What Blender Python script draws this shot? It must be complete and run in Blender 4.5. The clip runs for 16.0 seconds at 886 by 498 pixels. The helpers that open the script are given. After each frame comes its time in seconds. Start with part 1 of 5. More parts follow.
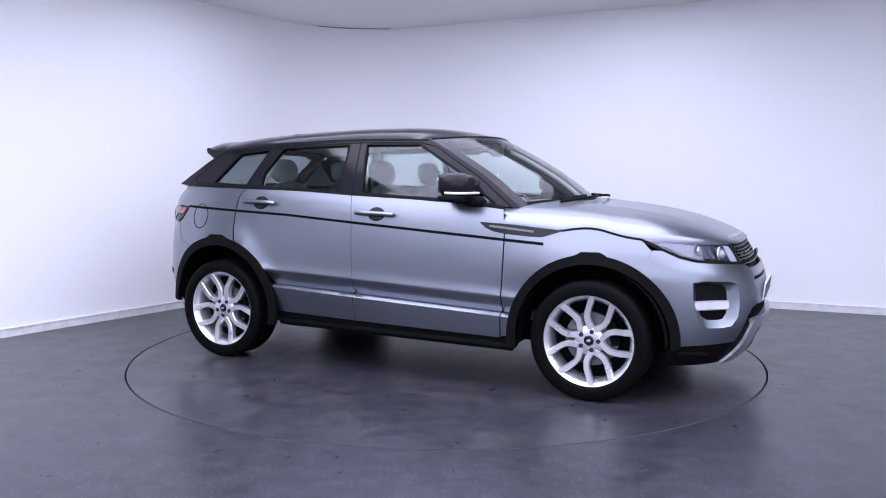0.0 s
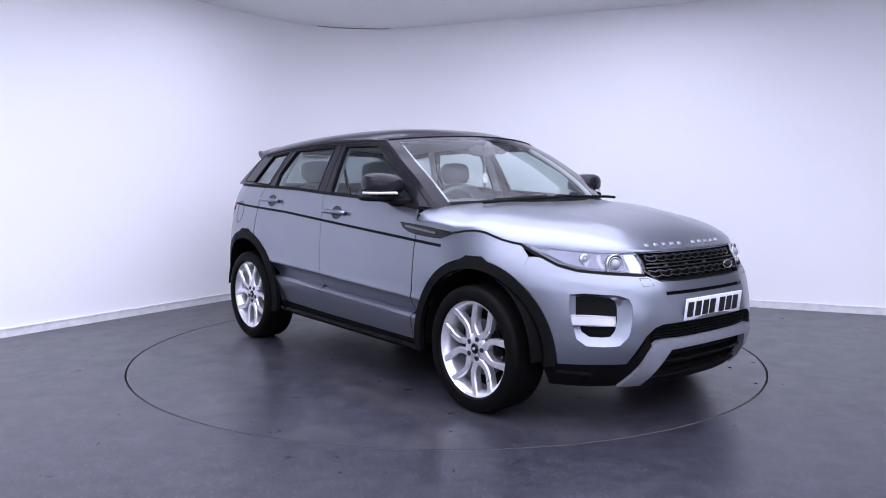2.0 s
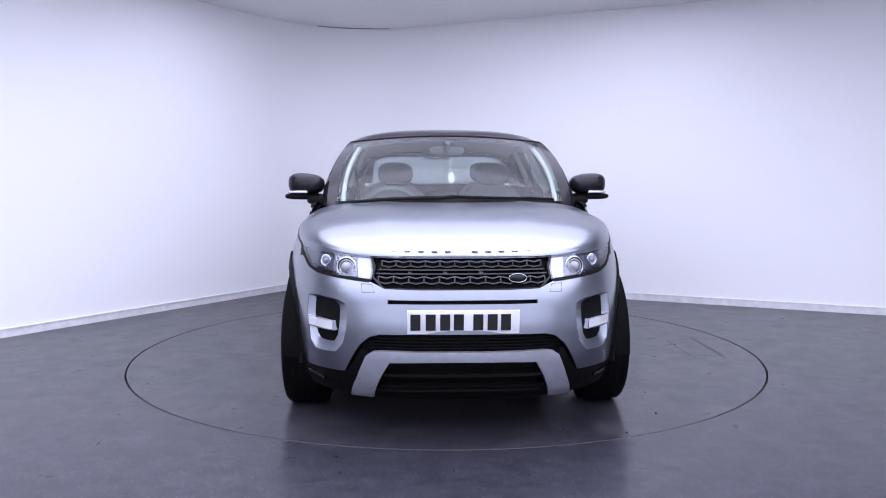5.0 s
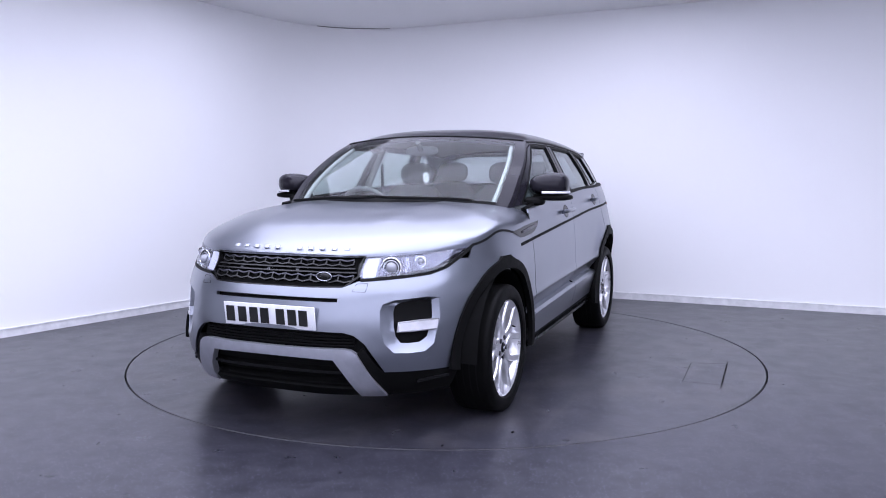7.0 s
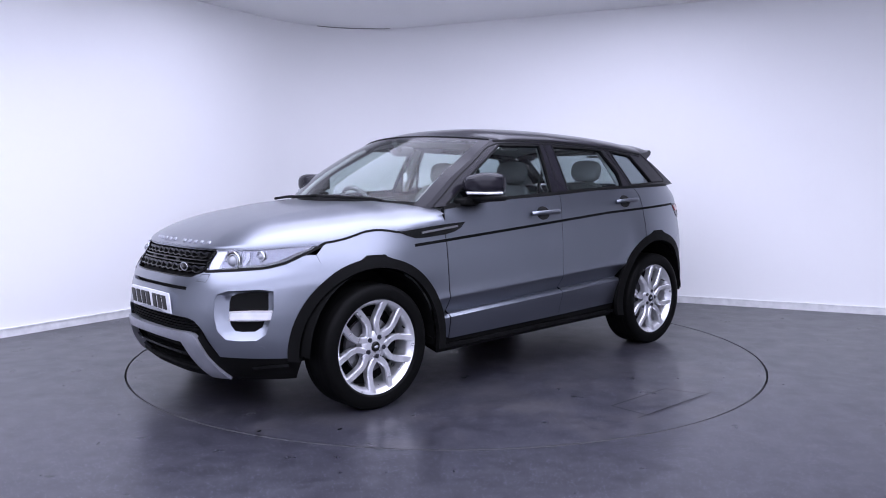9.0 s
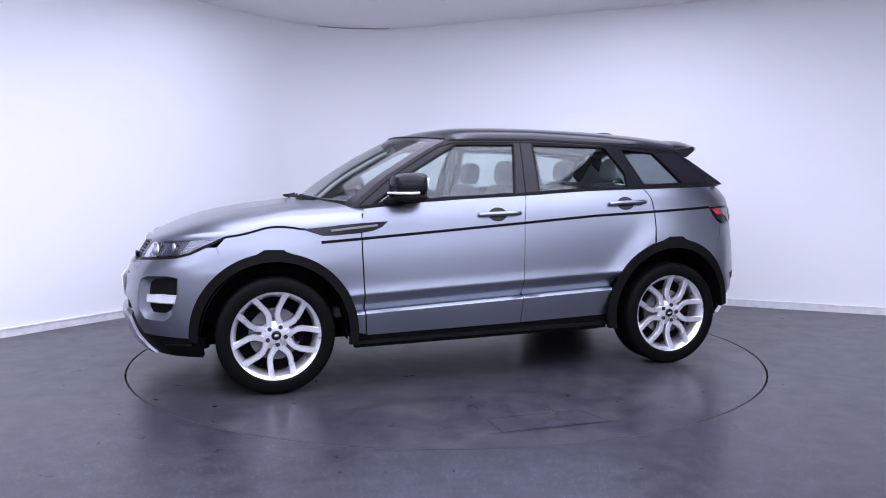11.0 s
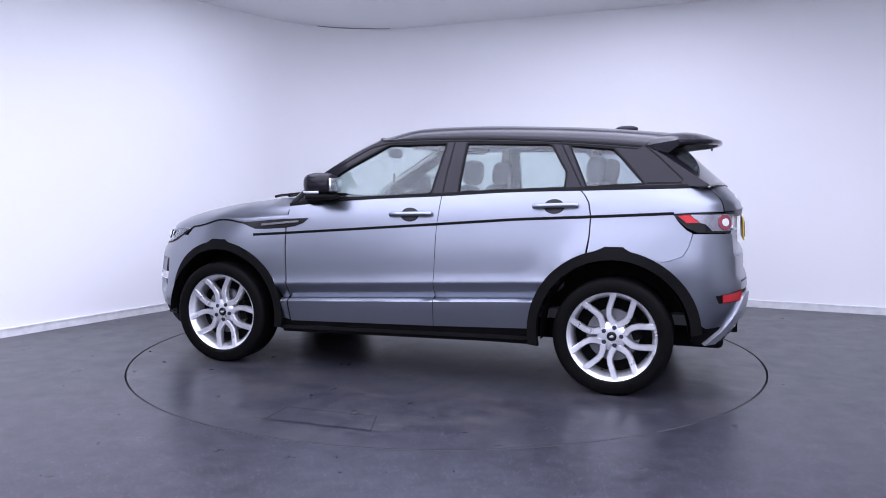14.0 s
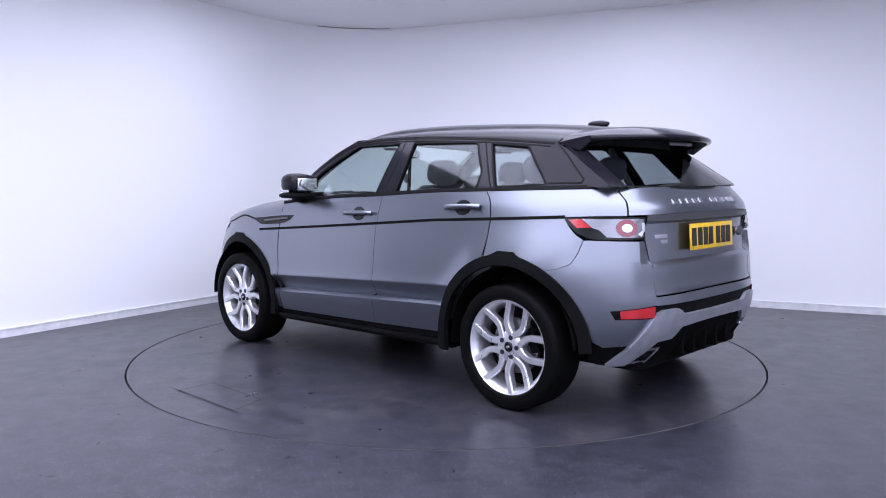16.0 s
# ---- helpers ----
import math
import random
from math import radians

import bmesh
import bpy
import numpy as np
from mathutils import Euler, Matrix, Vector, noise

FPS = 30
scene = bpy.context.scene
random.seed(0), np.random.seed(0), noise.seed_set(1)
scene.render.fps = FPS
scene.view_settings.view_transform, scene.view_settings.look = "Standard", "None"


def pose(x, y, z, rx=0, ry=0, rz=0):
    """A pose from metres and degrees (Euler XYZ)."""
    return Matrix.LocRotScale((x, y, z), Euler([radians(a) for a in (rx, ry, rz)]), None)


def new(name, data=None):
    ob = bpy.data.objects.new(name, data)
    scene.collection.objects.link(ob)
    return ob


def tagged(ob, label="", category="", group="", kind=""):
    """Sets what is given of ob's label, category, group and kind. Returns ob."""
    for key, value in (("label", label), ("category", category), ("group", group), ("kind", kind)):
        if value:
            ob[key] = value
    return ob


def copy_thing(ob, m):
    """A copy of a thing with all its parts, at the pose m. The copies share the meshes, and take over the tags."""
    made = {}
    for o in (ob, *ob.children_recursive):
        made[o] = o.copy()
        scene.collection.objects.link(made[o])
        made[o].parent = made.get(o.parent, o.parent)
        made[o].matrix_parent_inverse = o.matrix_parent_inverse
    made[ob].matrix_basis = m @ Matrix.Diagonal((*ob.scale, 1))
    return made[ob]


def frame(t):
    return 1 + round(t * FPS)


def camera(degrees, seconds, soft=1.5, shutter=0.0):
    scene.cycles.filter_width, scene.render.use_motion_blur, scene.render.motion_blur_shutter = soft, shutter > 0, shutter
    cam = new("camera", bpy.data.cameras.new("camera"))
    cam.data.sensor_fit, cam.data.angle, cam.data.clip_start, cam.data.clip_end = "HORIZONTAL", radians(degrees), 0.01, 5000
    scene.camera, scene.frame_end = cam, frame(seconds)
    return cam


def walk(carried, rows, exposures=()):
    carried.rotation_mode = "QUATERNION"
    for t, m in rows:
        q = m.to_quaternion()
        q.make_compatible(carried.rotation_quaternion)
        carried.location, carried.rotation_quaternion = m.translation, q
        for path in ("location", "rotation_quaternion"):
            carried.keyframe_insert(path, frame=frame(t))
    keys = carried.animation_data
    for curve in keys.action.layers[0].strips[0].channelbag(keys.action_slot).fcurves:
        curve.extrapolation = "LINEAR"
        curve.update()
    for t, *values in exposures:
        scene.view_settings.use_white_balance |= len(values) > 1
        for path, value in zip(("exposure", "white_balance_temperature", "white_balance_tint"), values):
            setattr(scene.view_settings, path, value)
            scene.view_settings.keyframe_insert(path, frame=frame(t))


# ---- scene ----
# camera: stands still before a turntable whose centre is the origin
cam = camera(58.71, 16.0, soft=1.0)
CAM = pose(0, -5.817, 1.2613, 90 - 5.053, 0, 0.2156)
walk(cam, [(0, CAM), (16, CAM)], exposures=[(0, 0.0, 6500, 10), (16, 0.0, 6500, 10)])

# ---- world and light ----
world = bpy.data.worlds.new("world")
world.use_nodes = True
scene.world = world
world.node_tree.nodes["Background"].inputs[0].default_value = (0.8, 0.85, 1, 1)
world.node_tree.nodes["Background"].inputs[1].default_value = 0.15
LAMP_WATTS = 22.0
WALL_FILL_WATTS = 5.0
LAMP_COLOUR = (0.765, 0.783, 1.0)


# ---- materials ----
class Mat:
    """A node material with a Principled shader and small helpers to link textures."""

    def __init__(self, name, colour=(0.5, 0.5, 0.5), rough=0.5, metal=0.0, **more):
        self.m = bpy.data.materials.new(name)
        self.m.use_nodes = True
        self.t = self.m.node_tree
        self.b = self.t.nodes["Principled BSDF"]
        self.set("Base Color", (*colour, 1))
        self.set("Roughness", rough)
        self.set("Metallic", metal)
        for key, value in more.items():
            self.set(key.replace("_", " "), value)

    def set(self, socket, value):
        self.b.inputs[socket].default_value = value
        return self

    def node(self, kind, **values):
        n = self.t.nodes.new(kind)
        for key, value in values.items():
            n.inputs[key.replace("_", " ")].default_value = value
        return n

    def link(self, a, out, b, inp):
        self.t.links.new(a.outputs[out], b.inputs[inp])

    def coords(self):
        return self.node("ShaderNodeTexCoord")

    def noise(self, scale, detail=4.0, rough=0.55):
        n = self.node("ShaderNodeTexNoise", Scale=scale, Detail=detail, Roughness=rough)
        self.link(self.coords(), "Object", n, "Vector")
        return n

    def ramp(self, src, out, stops):
        r = self.t.nodes.new("ShaderNodeValToRGB")
        e = r.color_ramp.elements
        while len(e) < len(stops):
            e.new(0.5)
        for el, (pos, col) in zip(e, stops):
            el.position = pos
            el.color = (*col, 1) if len(col) == 3 else col
        self.link(src, out, r, "Fac")
        return r

    def bump(self, src, out, strength, distance=0.002):
        b = self.node("ShaderNodeBump", Strength=strength, Distance=distance)
        self.link(src, out, b, "Height")
        self.link(b, "Normal", self.b, "Normal")
        return b


def grey(v):
    return (v, v, v)


def wall_paint(name, rough):
    k = Mat(name, (0.88, 0.88, 0.89), rough)
    n = k.noise(0.6, 5)
    r = k.ramp(n, "Fac", [(0.3, (0.875, 0.875, 0.88)), (0.7, (0.895, 0.895, 0.90))])
    k.link(r, "Color", k.b, "Base Color")
    k.bump(k.noise(90, 3), "Fac", 0.12, 0.003)
    return k.m


def floor_vinyl(name, scuffs):
    """Dark grey safety vinyl with pale flakes, satin."""
    k = Mat(name, (0.05, 0.05, 0.055), 0.3, Specular_IOR_Level=0.42)
    n = k.noise(9.0, 7, 0.65)
    base = k.ramp(n, "Fac", [(0.3, (0.014, 0.014, 0.018)), (0.5, (0.026, 0.026, 0.034)), (0.7, (0.042, 0.042, 0.052))])
    v = k.node("ShaderNodeTexVoronoi", Scale=130.0)
    k.link(k.coords(), "Object", v, "Vector")
    flake = k.ramp(v, "Distance", [(0.0, grey(1.0)), (0.17, grey(0.9)), (0.25, grey(0.0))])
    pick = k.ramp(v, "Color", [(0.55, grey(0.0)), (0.68, grey(1.0))])
    both = k.node("ShaderNodeMath")
    both.operation = "MULTIPLY"
    k.link(flake, "Color", both, 0)
    k.link(pick, "Color", both, 1)
    mix = k.t.nodes.new("ShaderNodeMix")
    mix.data_type = "RGBA"
    k.t.links.new(both.outputs[0], mix.inputs[0])
    k.t.links.new(base.outputs[0], mix.inputs[6])
    mix.inputs[7].default_value = (0.36, 0.36, 0.48, 1)
    last = mix.outputs[2]
    if scuffs:
        s = k.node("ShaderNodeTexNoise", Scale=2.2, Detail=10.0, Roughness=0.68, Distortion=0.2)
        k.link(k.coords(), "Object", s, "Vector")
        r = k.ramp(s, "Fac", [(0.47, grey(0.0)), (0.78, grey(0.6))])
        m2 = k.t.nodes.new("ShaderNodeMix")
        m2.data_type = "RGBA"
        k.t.links.new(r.outputs[0], m2.inputs[0])
        k.t.links.new(last, m2.inputs[6])
        m2.inputs[7].default_value = (0.10, 0.093, 0.09, 1)
        last = m2.outputs[2]
    k.t.links.new(last, k.b.inputs["Base Color"])
    rn = k.noise(5.0, 5, 0.6)
    rr = k.ramp(rn, "Fac", [(0.3, grey(0.27)), (0.75, grey(0.36))])
    k.link(rr, "Color", k.b, "Roughness")
    k.bump(k.noise(200, 2), "Fac", 0.05, 0.001)
    return k.m


def car_paint(name, colour, metal, rough, coat=0.8, flake=True, spec=0.5):
    k = Mat(name, colour, rough, metal, Coat_Weight=coat, Coat_Roughness=0.10, Specular_IOR_Level=spec)
    if flake:
        n = k.noise(1.6, 3)
        r = k.ramp(n, "Fac", [(0.3, tuple(c * 0.97 for c in colour)), (0.7, tuple(min(1, c * 1.03) for c in colour))])
        k.link(r, "Color", k.b, "Base Color")
    d = k.noise(2.5, 6)
    rr = k.ramp(d, "Fac", [(0.3, grey(rough * 0.96)), (0.7, grey(rough * 1.04))])
    k.link(rr, "Color", k.b, "Roughness")
    return k.m


def plain(name, colour, rough, metal=0.0, grain=0.0, scale=300, **more):
    """A surface with a little uneven tone and gloss, and a fine grain where it has one."""
    k = Mat(name, colour, rough, metal, **more)
    n = k.noise(14, 6)
    r = k.ramp(n, "Fac", [(0.3, tuple(c * 0.88 for c in colour)), (0.7, tuple(min(1, c * 1.1) for c in colour))])
    k.link(r, "Color", k.b, "Base Color")
    rr = k.ramp(n, "Fac", [(0.3, grey(rough * 0.88)), (0.7, grey(min(1, rough * 1.12)))])
    k.link(rr, "Color", k.b, "Roughness")
    if grain:
        k.bump(k.noise(scale, 3), "Fac", grain, 0.001)
    return k.m


def glass(name, tint):
    """Thin tinted glass: clear where seen straight on, mirror-like at a glance."""
    m = bpy.data.materials.new(name)
    m.use_nodes = True
    t = m.node_tree
    t.nodes.remove(t.nodes["Principled BSDF"])
    clear = t.nodes.new("ShaderNodeBsdfTransparent")
    clear.inputs[0].default_value = (*tint, 1)
    gloss = t.nodes.new("ShaderNodeBsdfGlossy")
    gloss.inputs["Roughness"].default_value = 0.0
    face = t.nodes.new("ShaderNodeLayerWeight")
    face.inputs[0].default_value = 0.5
    power = t.nodes.new("ShaderNodeMath")
    power.operation = "POWER"
    power.inputs[1].default_value = 5.0
    t.links.new(face.outputs["Facing"], power.inputs[0])
    fr = t.nodes.new("ShaderNodeMath")
    fr.operation = "MULTIPLY_ADD"
    fr.inputs[1].default_value, fr.inputs[2].default_value = 0.94, 0.045
    t.links.new(power.outputs[0], fr.inputs[0])
    mix = t.nodes.new("ShaderNodeMixShader")
    t.links.new(fr.outputs[0], mix.inputs[0])
    t.links.new(clear.outputs[0], mix.inputs[1])
    t.links.new(gloss.outputs[0], mix.inputs[2])
    t.links.new(mix.outputs[0], t.nodes["Material Output"].inputs[0])
    return m


def glow(name, colour, strength):
    k = Mat(name, grey(0.8), 0.4)
    k.set("Emission Color", (*colour, 1)).set("Emission Strength", strength)
    return k.m


M_WALL = wall_paint("white_wall_paint", 0.55)
M_CEIL = wall_paint("white_satin_ceiling_paint", 0.36)
M_SKIRT = plain("white_gloss_skirting", (0.74, 0.74, 0.75), 0.35)
M_FLOOR = floor_vinyl("speckled_floor_vinyl", False)
M_DISC = floor_vinyl("worn_turntable_vinyl", True)
M_GAP = plain("black_gap", grey(0.004), 0.7, Specular_IOR_Level=0.12)
M_GROOVE = plain("grey_joint", grey(0.03), 0.6)
M_EDGE = plain("worn_metal_edge", (0.20, 0.195, 0.20), 0.5, 0.4)
M_SEAM = plain("pale_seam", (0.11, 0.11, 0.115), 0.5)
M_PAINT = car_paint("grey_blue_metallic_paint", (0.245, 0.262, 0.302), 0.97, 0.30, 0.35)
M_BLACK = car_paint("black_gloss_paint", (0.012, 0.011, 0.015), 0.0, 0.14, 0.0, False, 0.2)
M_TRIM = plain("black_textured_plastic", grey(0.004), 0.6, grain=0.25, scale=500, Specular_IOR_Level=0.08)
M_DARK = plain("black_underbody", grey(0.004), 0.8, Specular_IOR_Level=0.06)
M_GLOSSTRIM = plain("gloss_black_trim", grey(0.006), 0.14, Specular_IOR_Level=0.3)
M_SEAL = plain("black_rubber_seal", grey(0.005), 0.55, Specular_IOR_Level=0.1)
M_RUBBER = plain("tyre_rubber", grey(0.004), 0.5, grain=0.2, scale=200, Specular_IOR_Level=0.05)
M_ALLOY = plain("silver_alloy", (0.74, 0.74, 0.77), 0.3, 0.75, Coat_Weight=0.6)
M_SILVER = plain("satin_silver", (0.48, 0.49, 0.54), 0.33, 0.7)
M_CHROME = plain("chrome", (0.8, 0.8, 0.82), 0.08, 1.0)
M_IRON = plain("brake_iron", (0.16, 0.16, 0.17), 0.45, 0.8)
M_NUT = plain("dark_nut_steel", (0.045, 0.045, 0.055), 0.3, 0.6)
M_GLASS = glass("tinted_window_glass", (0.82, 0.875, 0.865))
M_SCREEN = glass("windscreen_glass", (0.80, 0.87, 0.845))
M_PRIVACY = glass("rear_window_glass", (0.76, 0.80, 0.81))
M_REARGLASS = glass("dark_tailgate_glass", (0.42, 0.46, 0.47))
M_LENS = glass("clear_lamp_lens", (0.95, 0.96, 1.0))
M_RED = plain("red_lens", (0.45, 0.012, 0.02), 0.12, Coat_Weight=1.0)
M_WHITE_LENS = plain("frosted_white_lens", (0.60, 0.60, 0.63), 0.12, Coat_Weight=1.0)
M_REFLECTOR = plain("lamp_reflector", (0.29, 0.29, 0.32), 0.2, 0.75)
M_BEZEL = plain("dark_lamp_bezel", (0.15, 0.15, 0.17), 0.22, 0.7)
M_LAMPBALL = plain("projector_glass", (0.25, 0.26, 0.29), 0.08, Coat_Weight=1.0)
M_GRILLE = plain("dark_grille_bars", grey(0.012), 0.25, Specular_IOR_Level=0.35)
M_DARKRED = plain("dark_red_lens", (0.20, 0.02, 0.035), 0.12, Coat_Weight=1.0)
M_PLATE_W = plain("white_plate", (0.76, 0.77, 0.80), 0.3)
M_PLATE_Y = plain("yellow_plate", (0.72, 0.46, 0.03), 0.3)
M_INK = plain("black_characters", grey(0.012), 0.4)
M_SEAT = plain("dark_grey_leather", (0.11, 0.11, 0.115), 0.5, grain=0.2, scale=250)
# rear headrest grey, lightened to take in the window's reflection over it
M_SEATLIGHT = plain("grey_leather_with_glare", (0.38, 0.38, 0.39), 0.5, grain=0.2, scale=250)
M_DASH = plain("charcoal_dashboard", (0.06, 0.06, 0.063), 0.6, grain=0.25, scale=400)
M_LINER = plain("grey_headliner", (0.42, 0.42, 0.42), 0.9, grain=0.2, scale=600)
M_PAPER = plain("white_card", (0.75, 0.75, 0.75), 0.6)
M_MIRROR = plain("mirror_glass", (0.85, 0.86, 0.88), 0.02, 1.0)
M_TUBE = glow("lit_lamp_panel", (0.72, 0.74, 1.0), 1.6)
M_TUBE.cycles.emission_sampling = "NONE"


# ---- mesh helpers ----
def link_mesh(name, bm, mat, parent=None, label="", sharp=32):
    me = bpy.data.meshes.new(name)
    bmesh.ops.recalc_face_normals(bm, faces=bm.faces)
    for f in bm.faces:
        f.smooth = True
    bm.to_mesh(me)
    bm.free()
    me.set_sharp_from_angle(angle=radians(sharp))
    me.materials.append(mat)
    ob = new(name, me)
    if parent is not None:
        ob.parent = parent
    if label:
        ob["label"] = label
    return ob


def part(name, bm, mat, parent, label="", sharp=32):
    return link_mesh(name, bm, mat, parent, label, sharp)


def box(x0, y0, z0, x1, y1, z1, bevel=0.0, seg=2, bm=None, m=None):
    own = bm is None
    b = bmesh.new()
    bmesh.ops.create_cube(b, size=1, matrix=Matrix.Translation(((x0 + x1) / 2, (y0 + y1) / 2, (z0 + z1) / 2)) @ Matrix.Diagonal((x1 - x0, y1 - y0, z1 - z0, 1)))
    if bevel:
        bmesh.ops.bevel(b, geom=b.edges[:], offset=bevel, segments=seg, affect="EDGES", profile=0.5)
    if m is not None:
        b.transform(m)
    if own:
        return b
    return add_to(bm, b)


def add_to(bm, b):
    me = bpy.data.meshes.new("tmp")
    b.to_mesh(me)
    b.free()
    bm.from_mesh(me)
    bpy.data.meshes.remove(me)
    return bm


def prism(outline, z0, z1):
    bm = bmesh.new()
    f = bm.faces.new([bm.verts.new((x, y, z0)) for x, y in outline])
    g = bmesh.ops.extrude_face_region(bm, geom=[f])
    bmesh.ops.translate(bm, vec=(0, 0, z1 - z0), verts=[v for v in g["geom"] if isinstance(v, bmesh.types.BMVert)])
    return bm


# ---- the room: two walls that meet in a rounded corner, closed behind the camera ----
CORNER = Vector((-1.314, 3.896))
LEFT = Vector((-0.5354, -0.8446)).normalized()
RIGHT = Vector((0.9114, -0.4114)).normalized()
CEILING = 3.01


def corner_path(inset):
    """The wall line in plan from the far left end, round the corner, to the far right end."""
    nl, nr = Vector((-LEFT.y, LEFT.x)), Vector((RIGHT.y, -RIGHT.x))
    half = LEFT.angle(RIGHT) / 2
    radius = 1.3
    mid = (LEFT + RIGHT).normalized()
    centre = CORNER + mid * (radius / math.sin(half))
    a = CORNER + LEFT * radius / math.tan(half)
    b = CORNER + RIGHT * radius / math.tan(half)
    a0 = math.atan2(a.y - centre.y, a.x - centre.x)
    a1 = math.atan2(b.y - centre.y, b.x - centre.x)
    while a1 > a0:
        a1 -= 2 * math.pi
    r = radius - inset
    pts = [centre + Vector((math.cos(a0 + (a1 - a0) * i / 24), math.sin(a0 + (a1 - a0) * i / 24))) * r for i in range(25)]
    start = pts[0] + LEFT * 4.3
    end = pts[-1] + RIGHT * 6.0
    return [tuple(start)] + [tuple(p) for p in pts] + [tuple(end)]


def thick_band(z0, z1, inset, thickness):
    inner, outer = corner_path(inset), corner_path(inset - thickness)
    return prism(inner + outer[::-1], z0, z1)


def room():
    tagged(link_mesh("wall_studio", thick_band(0, CEILING, 0.0, 0.15), M_WALL), "plain white plastered wall with rounded corner", "wall", kind="structure")
    base = thick_band(0, 0.062, 0.012, 0.0125)
    tagged(link_mesh("baseboard", base, M_SKIRT), "low white painted skirting board along wall", "baseboard", kind="structure")
    lip = thick_band(0.062, 0.072, 0.018, 0.0185)
    tagged(link_mesh("trim", lip, M_SKIRT), "slim white top bead of the skirting", "trim", kind="structure")
    tagged(link_mesh("ceiling", box(-10, -12, CEILING, 12, 7, CEILING + 0.15), M_CEIL), "plain white ceiling", "ceiling", kind="structure")
    # unseen outer walls, added to close the room and bounce light evenly
    for name, x0, y0, x1, y1, m, tone in (("wall_west", -8.15, -7.6, -8.0, 6.0, M_WALL, "white"), ("wall_east", 8.0, -7.6, 8.15, 6.0, M_WALL, "white"),
                                          ("wall_south", -8.15, -7.75, 8.15, -7.6, M_WALL, "white"), ("wall_north", -8.15, 6.0, 8.15, 6.15, M_WALL, "white")):
        tagged(link_mesh(name, box(x0, y0, 0, x1, y1, CEILING), m), "plain %s plastered wall of the hall" % tone, "wall", kind="structure")
    # floor with a round hole for the turntable
    bm = bmesh.new()
    ring = [bm.verts.new((math.cos(a) * DISC_R, math.sin(a) * DISC_R, 0)) for a in np.linspace(0, 2 * math.pi, 129)[:-1]]
    big = [bm.verts.new((x, y, 0)) for x, y in [(math.cos(a) * 16, math.sin(a) * 16) for a in np.linspace(0, 2 * math.pi, 129)[:-1]]]
    for i in range(128):
        j = (i + 1) % 128
        bm.faces.new((ring[i], big[i], big[j], ring[j]))
    low = [bm.verts.new((v.co.x, v.co.y, -0.05)) for v in ring]
    for i in range(128):
        j = (i + 1) % 128
        bm.faces.new((ring[i], ring[j], low[j], low[i]))
    tagged(link_mesh("floor", bm, M_FLOOR), "dark grey speckled satin vinyl floor", "floor", kind="structure")
    bm = bmesh.new()
    bmesh.ops.create_circle(bm, cap_ends=True, radius=DISC_R + 0.1, segments=64, matrix=Matrix.Translation((0, 0, -0.05)))
    tagged(link_mesh("ground", bm, M_GAP), "black pit under the turntable edge", "ground", kind="structure")


DISC_R = 2.236


def turntable():
    hub = tagged(new("turntable"), "round dark vinyl turntable flush with floor", "turntable")
    bm = bmesh.new()
    bmesh.ops.create_circle(bm, cap_ends=True, radius=DISC_R - 0.013, segments=128)
    g = bmesh.ops.extrude_face_region(bm, geom=bm.faces[:])
    bmesh.ops.translate(bm, vec=(0, 0, -0.03), verts=[v for v in g["geom"] if isinstance(v, bmesh.types.BMVert)])
    part("disc", bm, M_DISC, hub)
    bm = bmesh.new()
    bmesh.ops.create_cone(bm, cap_ends=False, segments=128, radius1=DISC_R - 0.0115, radius2=DISC_R - 0.0115, depth=0.028, matrix=Matrix.Translation((0, 0, -0.0145)))
    part("edge_band", bm, M_EDGE, hub, "worn grey metal edge band")
    return hub


# ---- lamps: ceiling panels out of sight above and behind the camera, plus an added wall row ----
def lamp_panel(kind, place):
    lamp = tagged(new(kind + "_light"), "large lit white %s light panel" % kind, kind + " light", kind + " lights")
    lamp.matrix_basis = place
    part("frame", box(-1.095, -0.82, -0.03, 1.095, 0.82, 0.0, 0.004), M_SKIRT, lamp)
    part("diffuser", box(-1.09, -0.815, -0.036, 1.09, 0.815, -0.0305), M_TUBE, lamp)
    return lamp


def lamp_row(kind, x0, x1, y, z, tilt, watts):
    """A row of panels, with one lamp before them."""
    first = None
    for k in range(round((x1 - x0) / 2.2)):
        m = pose(x0 + 1.1 + 2.2 * k, y, z, tilt)
        if first is None:
            first = lamp_panel(kind, m)
        else:
            copy_thing(first, m)
    data = bpy.data.lights.new("panel_light", "AREA")
    data.shape, data.size, data.size_y = "RECTANGLE", x1 - x0, 1.64
    data.energy, data.color = watts * (x1 - x0) / 2.2, LAMP_COLOUR
    ob = new("panel_light", data)
    ob.matrix_basis = pose((x0 + x1) / 2, y, z, tilt) @ Matrix.Translation((0, 0, -0.045))


def lamps():
    for y, x0, x1, gain in ((-5.75, -6.6, 6.6, 0.85), (-4.1, -6.6, 6.6, 1.0), (-2.45, -4.4, 4.4, 1.5), (-0.8, -2.2, 2.2, 1.7), (0.85, -2.2, 2.2, 0.5)):
        lamp_row("ceiling", x0, x1, y, CEILING, 0, LAMP_WATTS * gain)
    # added fill row on the unseen south wall, brightens flanks and studio walls
    lamp_row("wall", -6.6, 6.6, -7.6, 1.95, 90, WALL_FILL_WATTS)


room()
TABLE = turntable()
lamps()


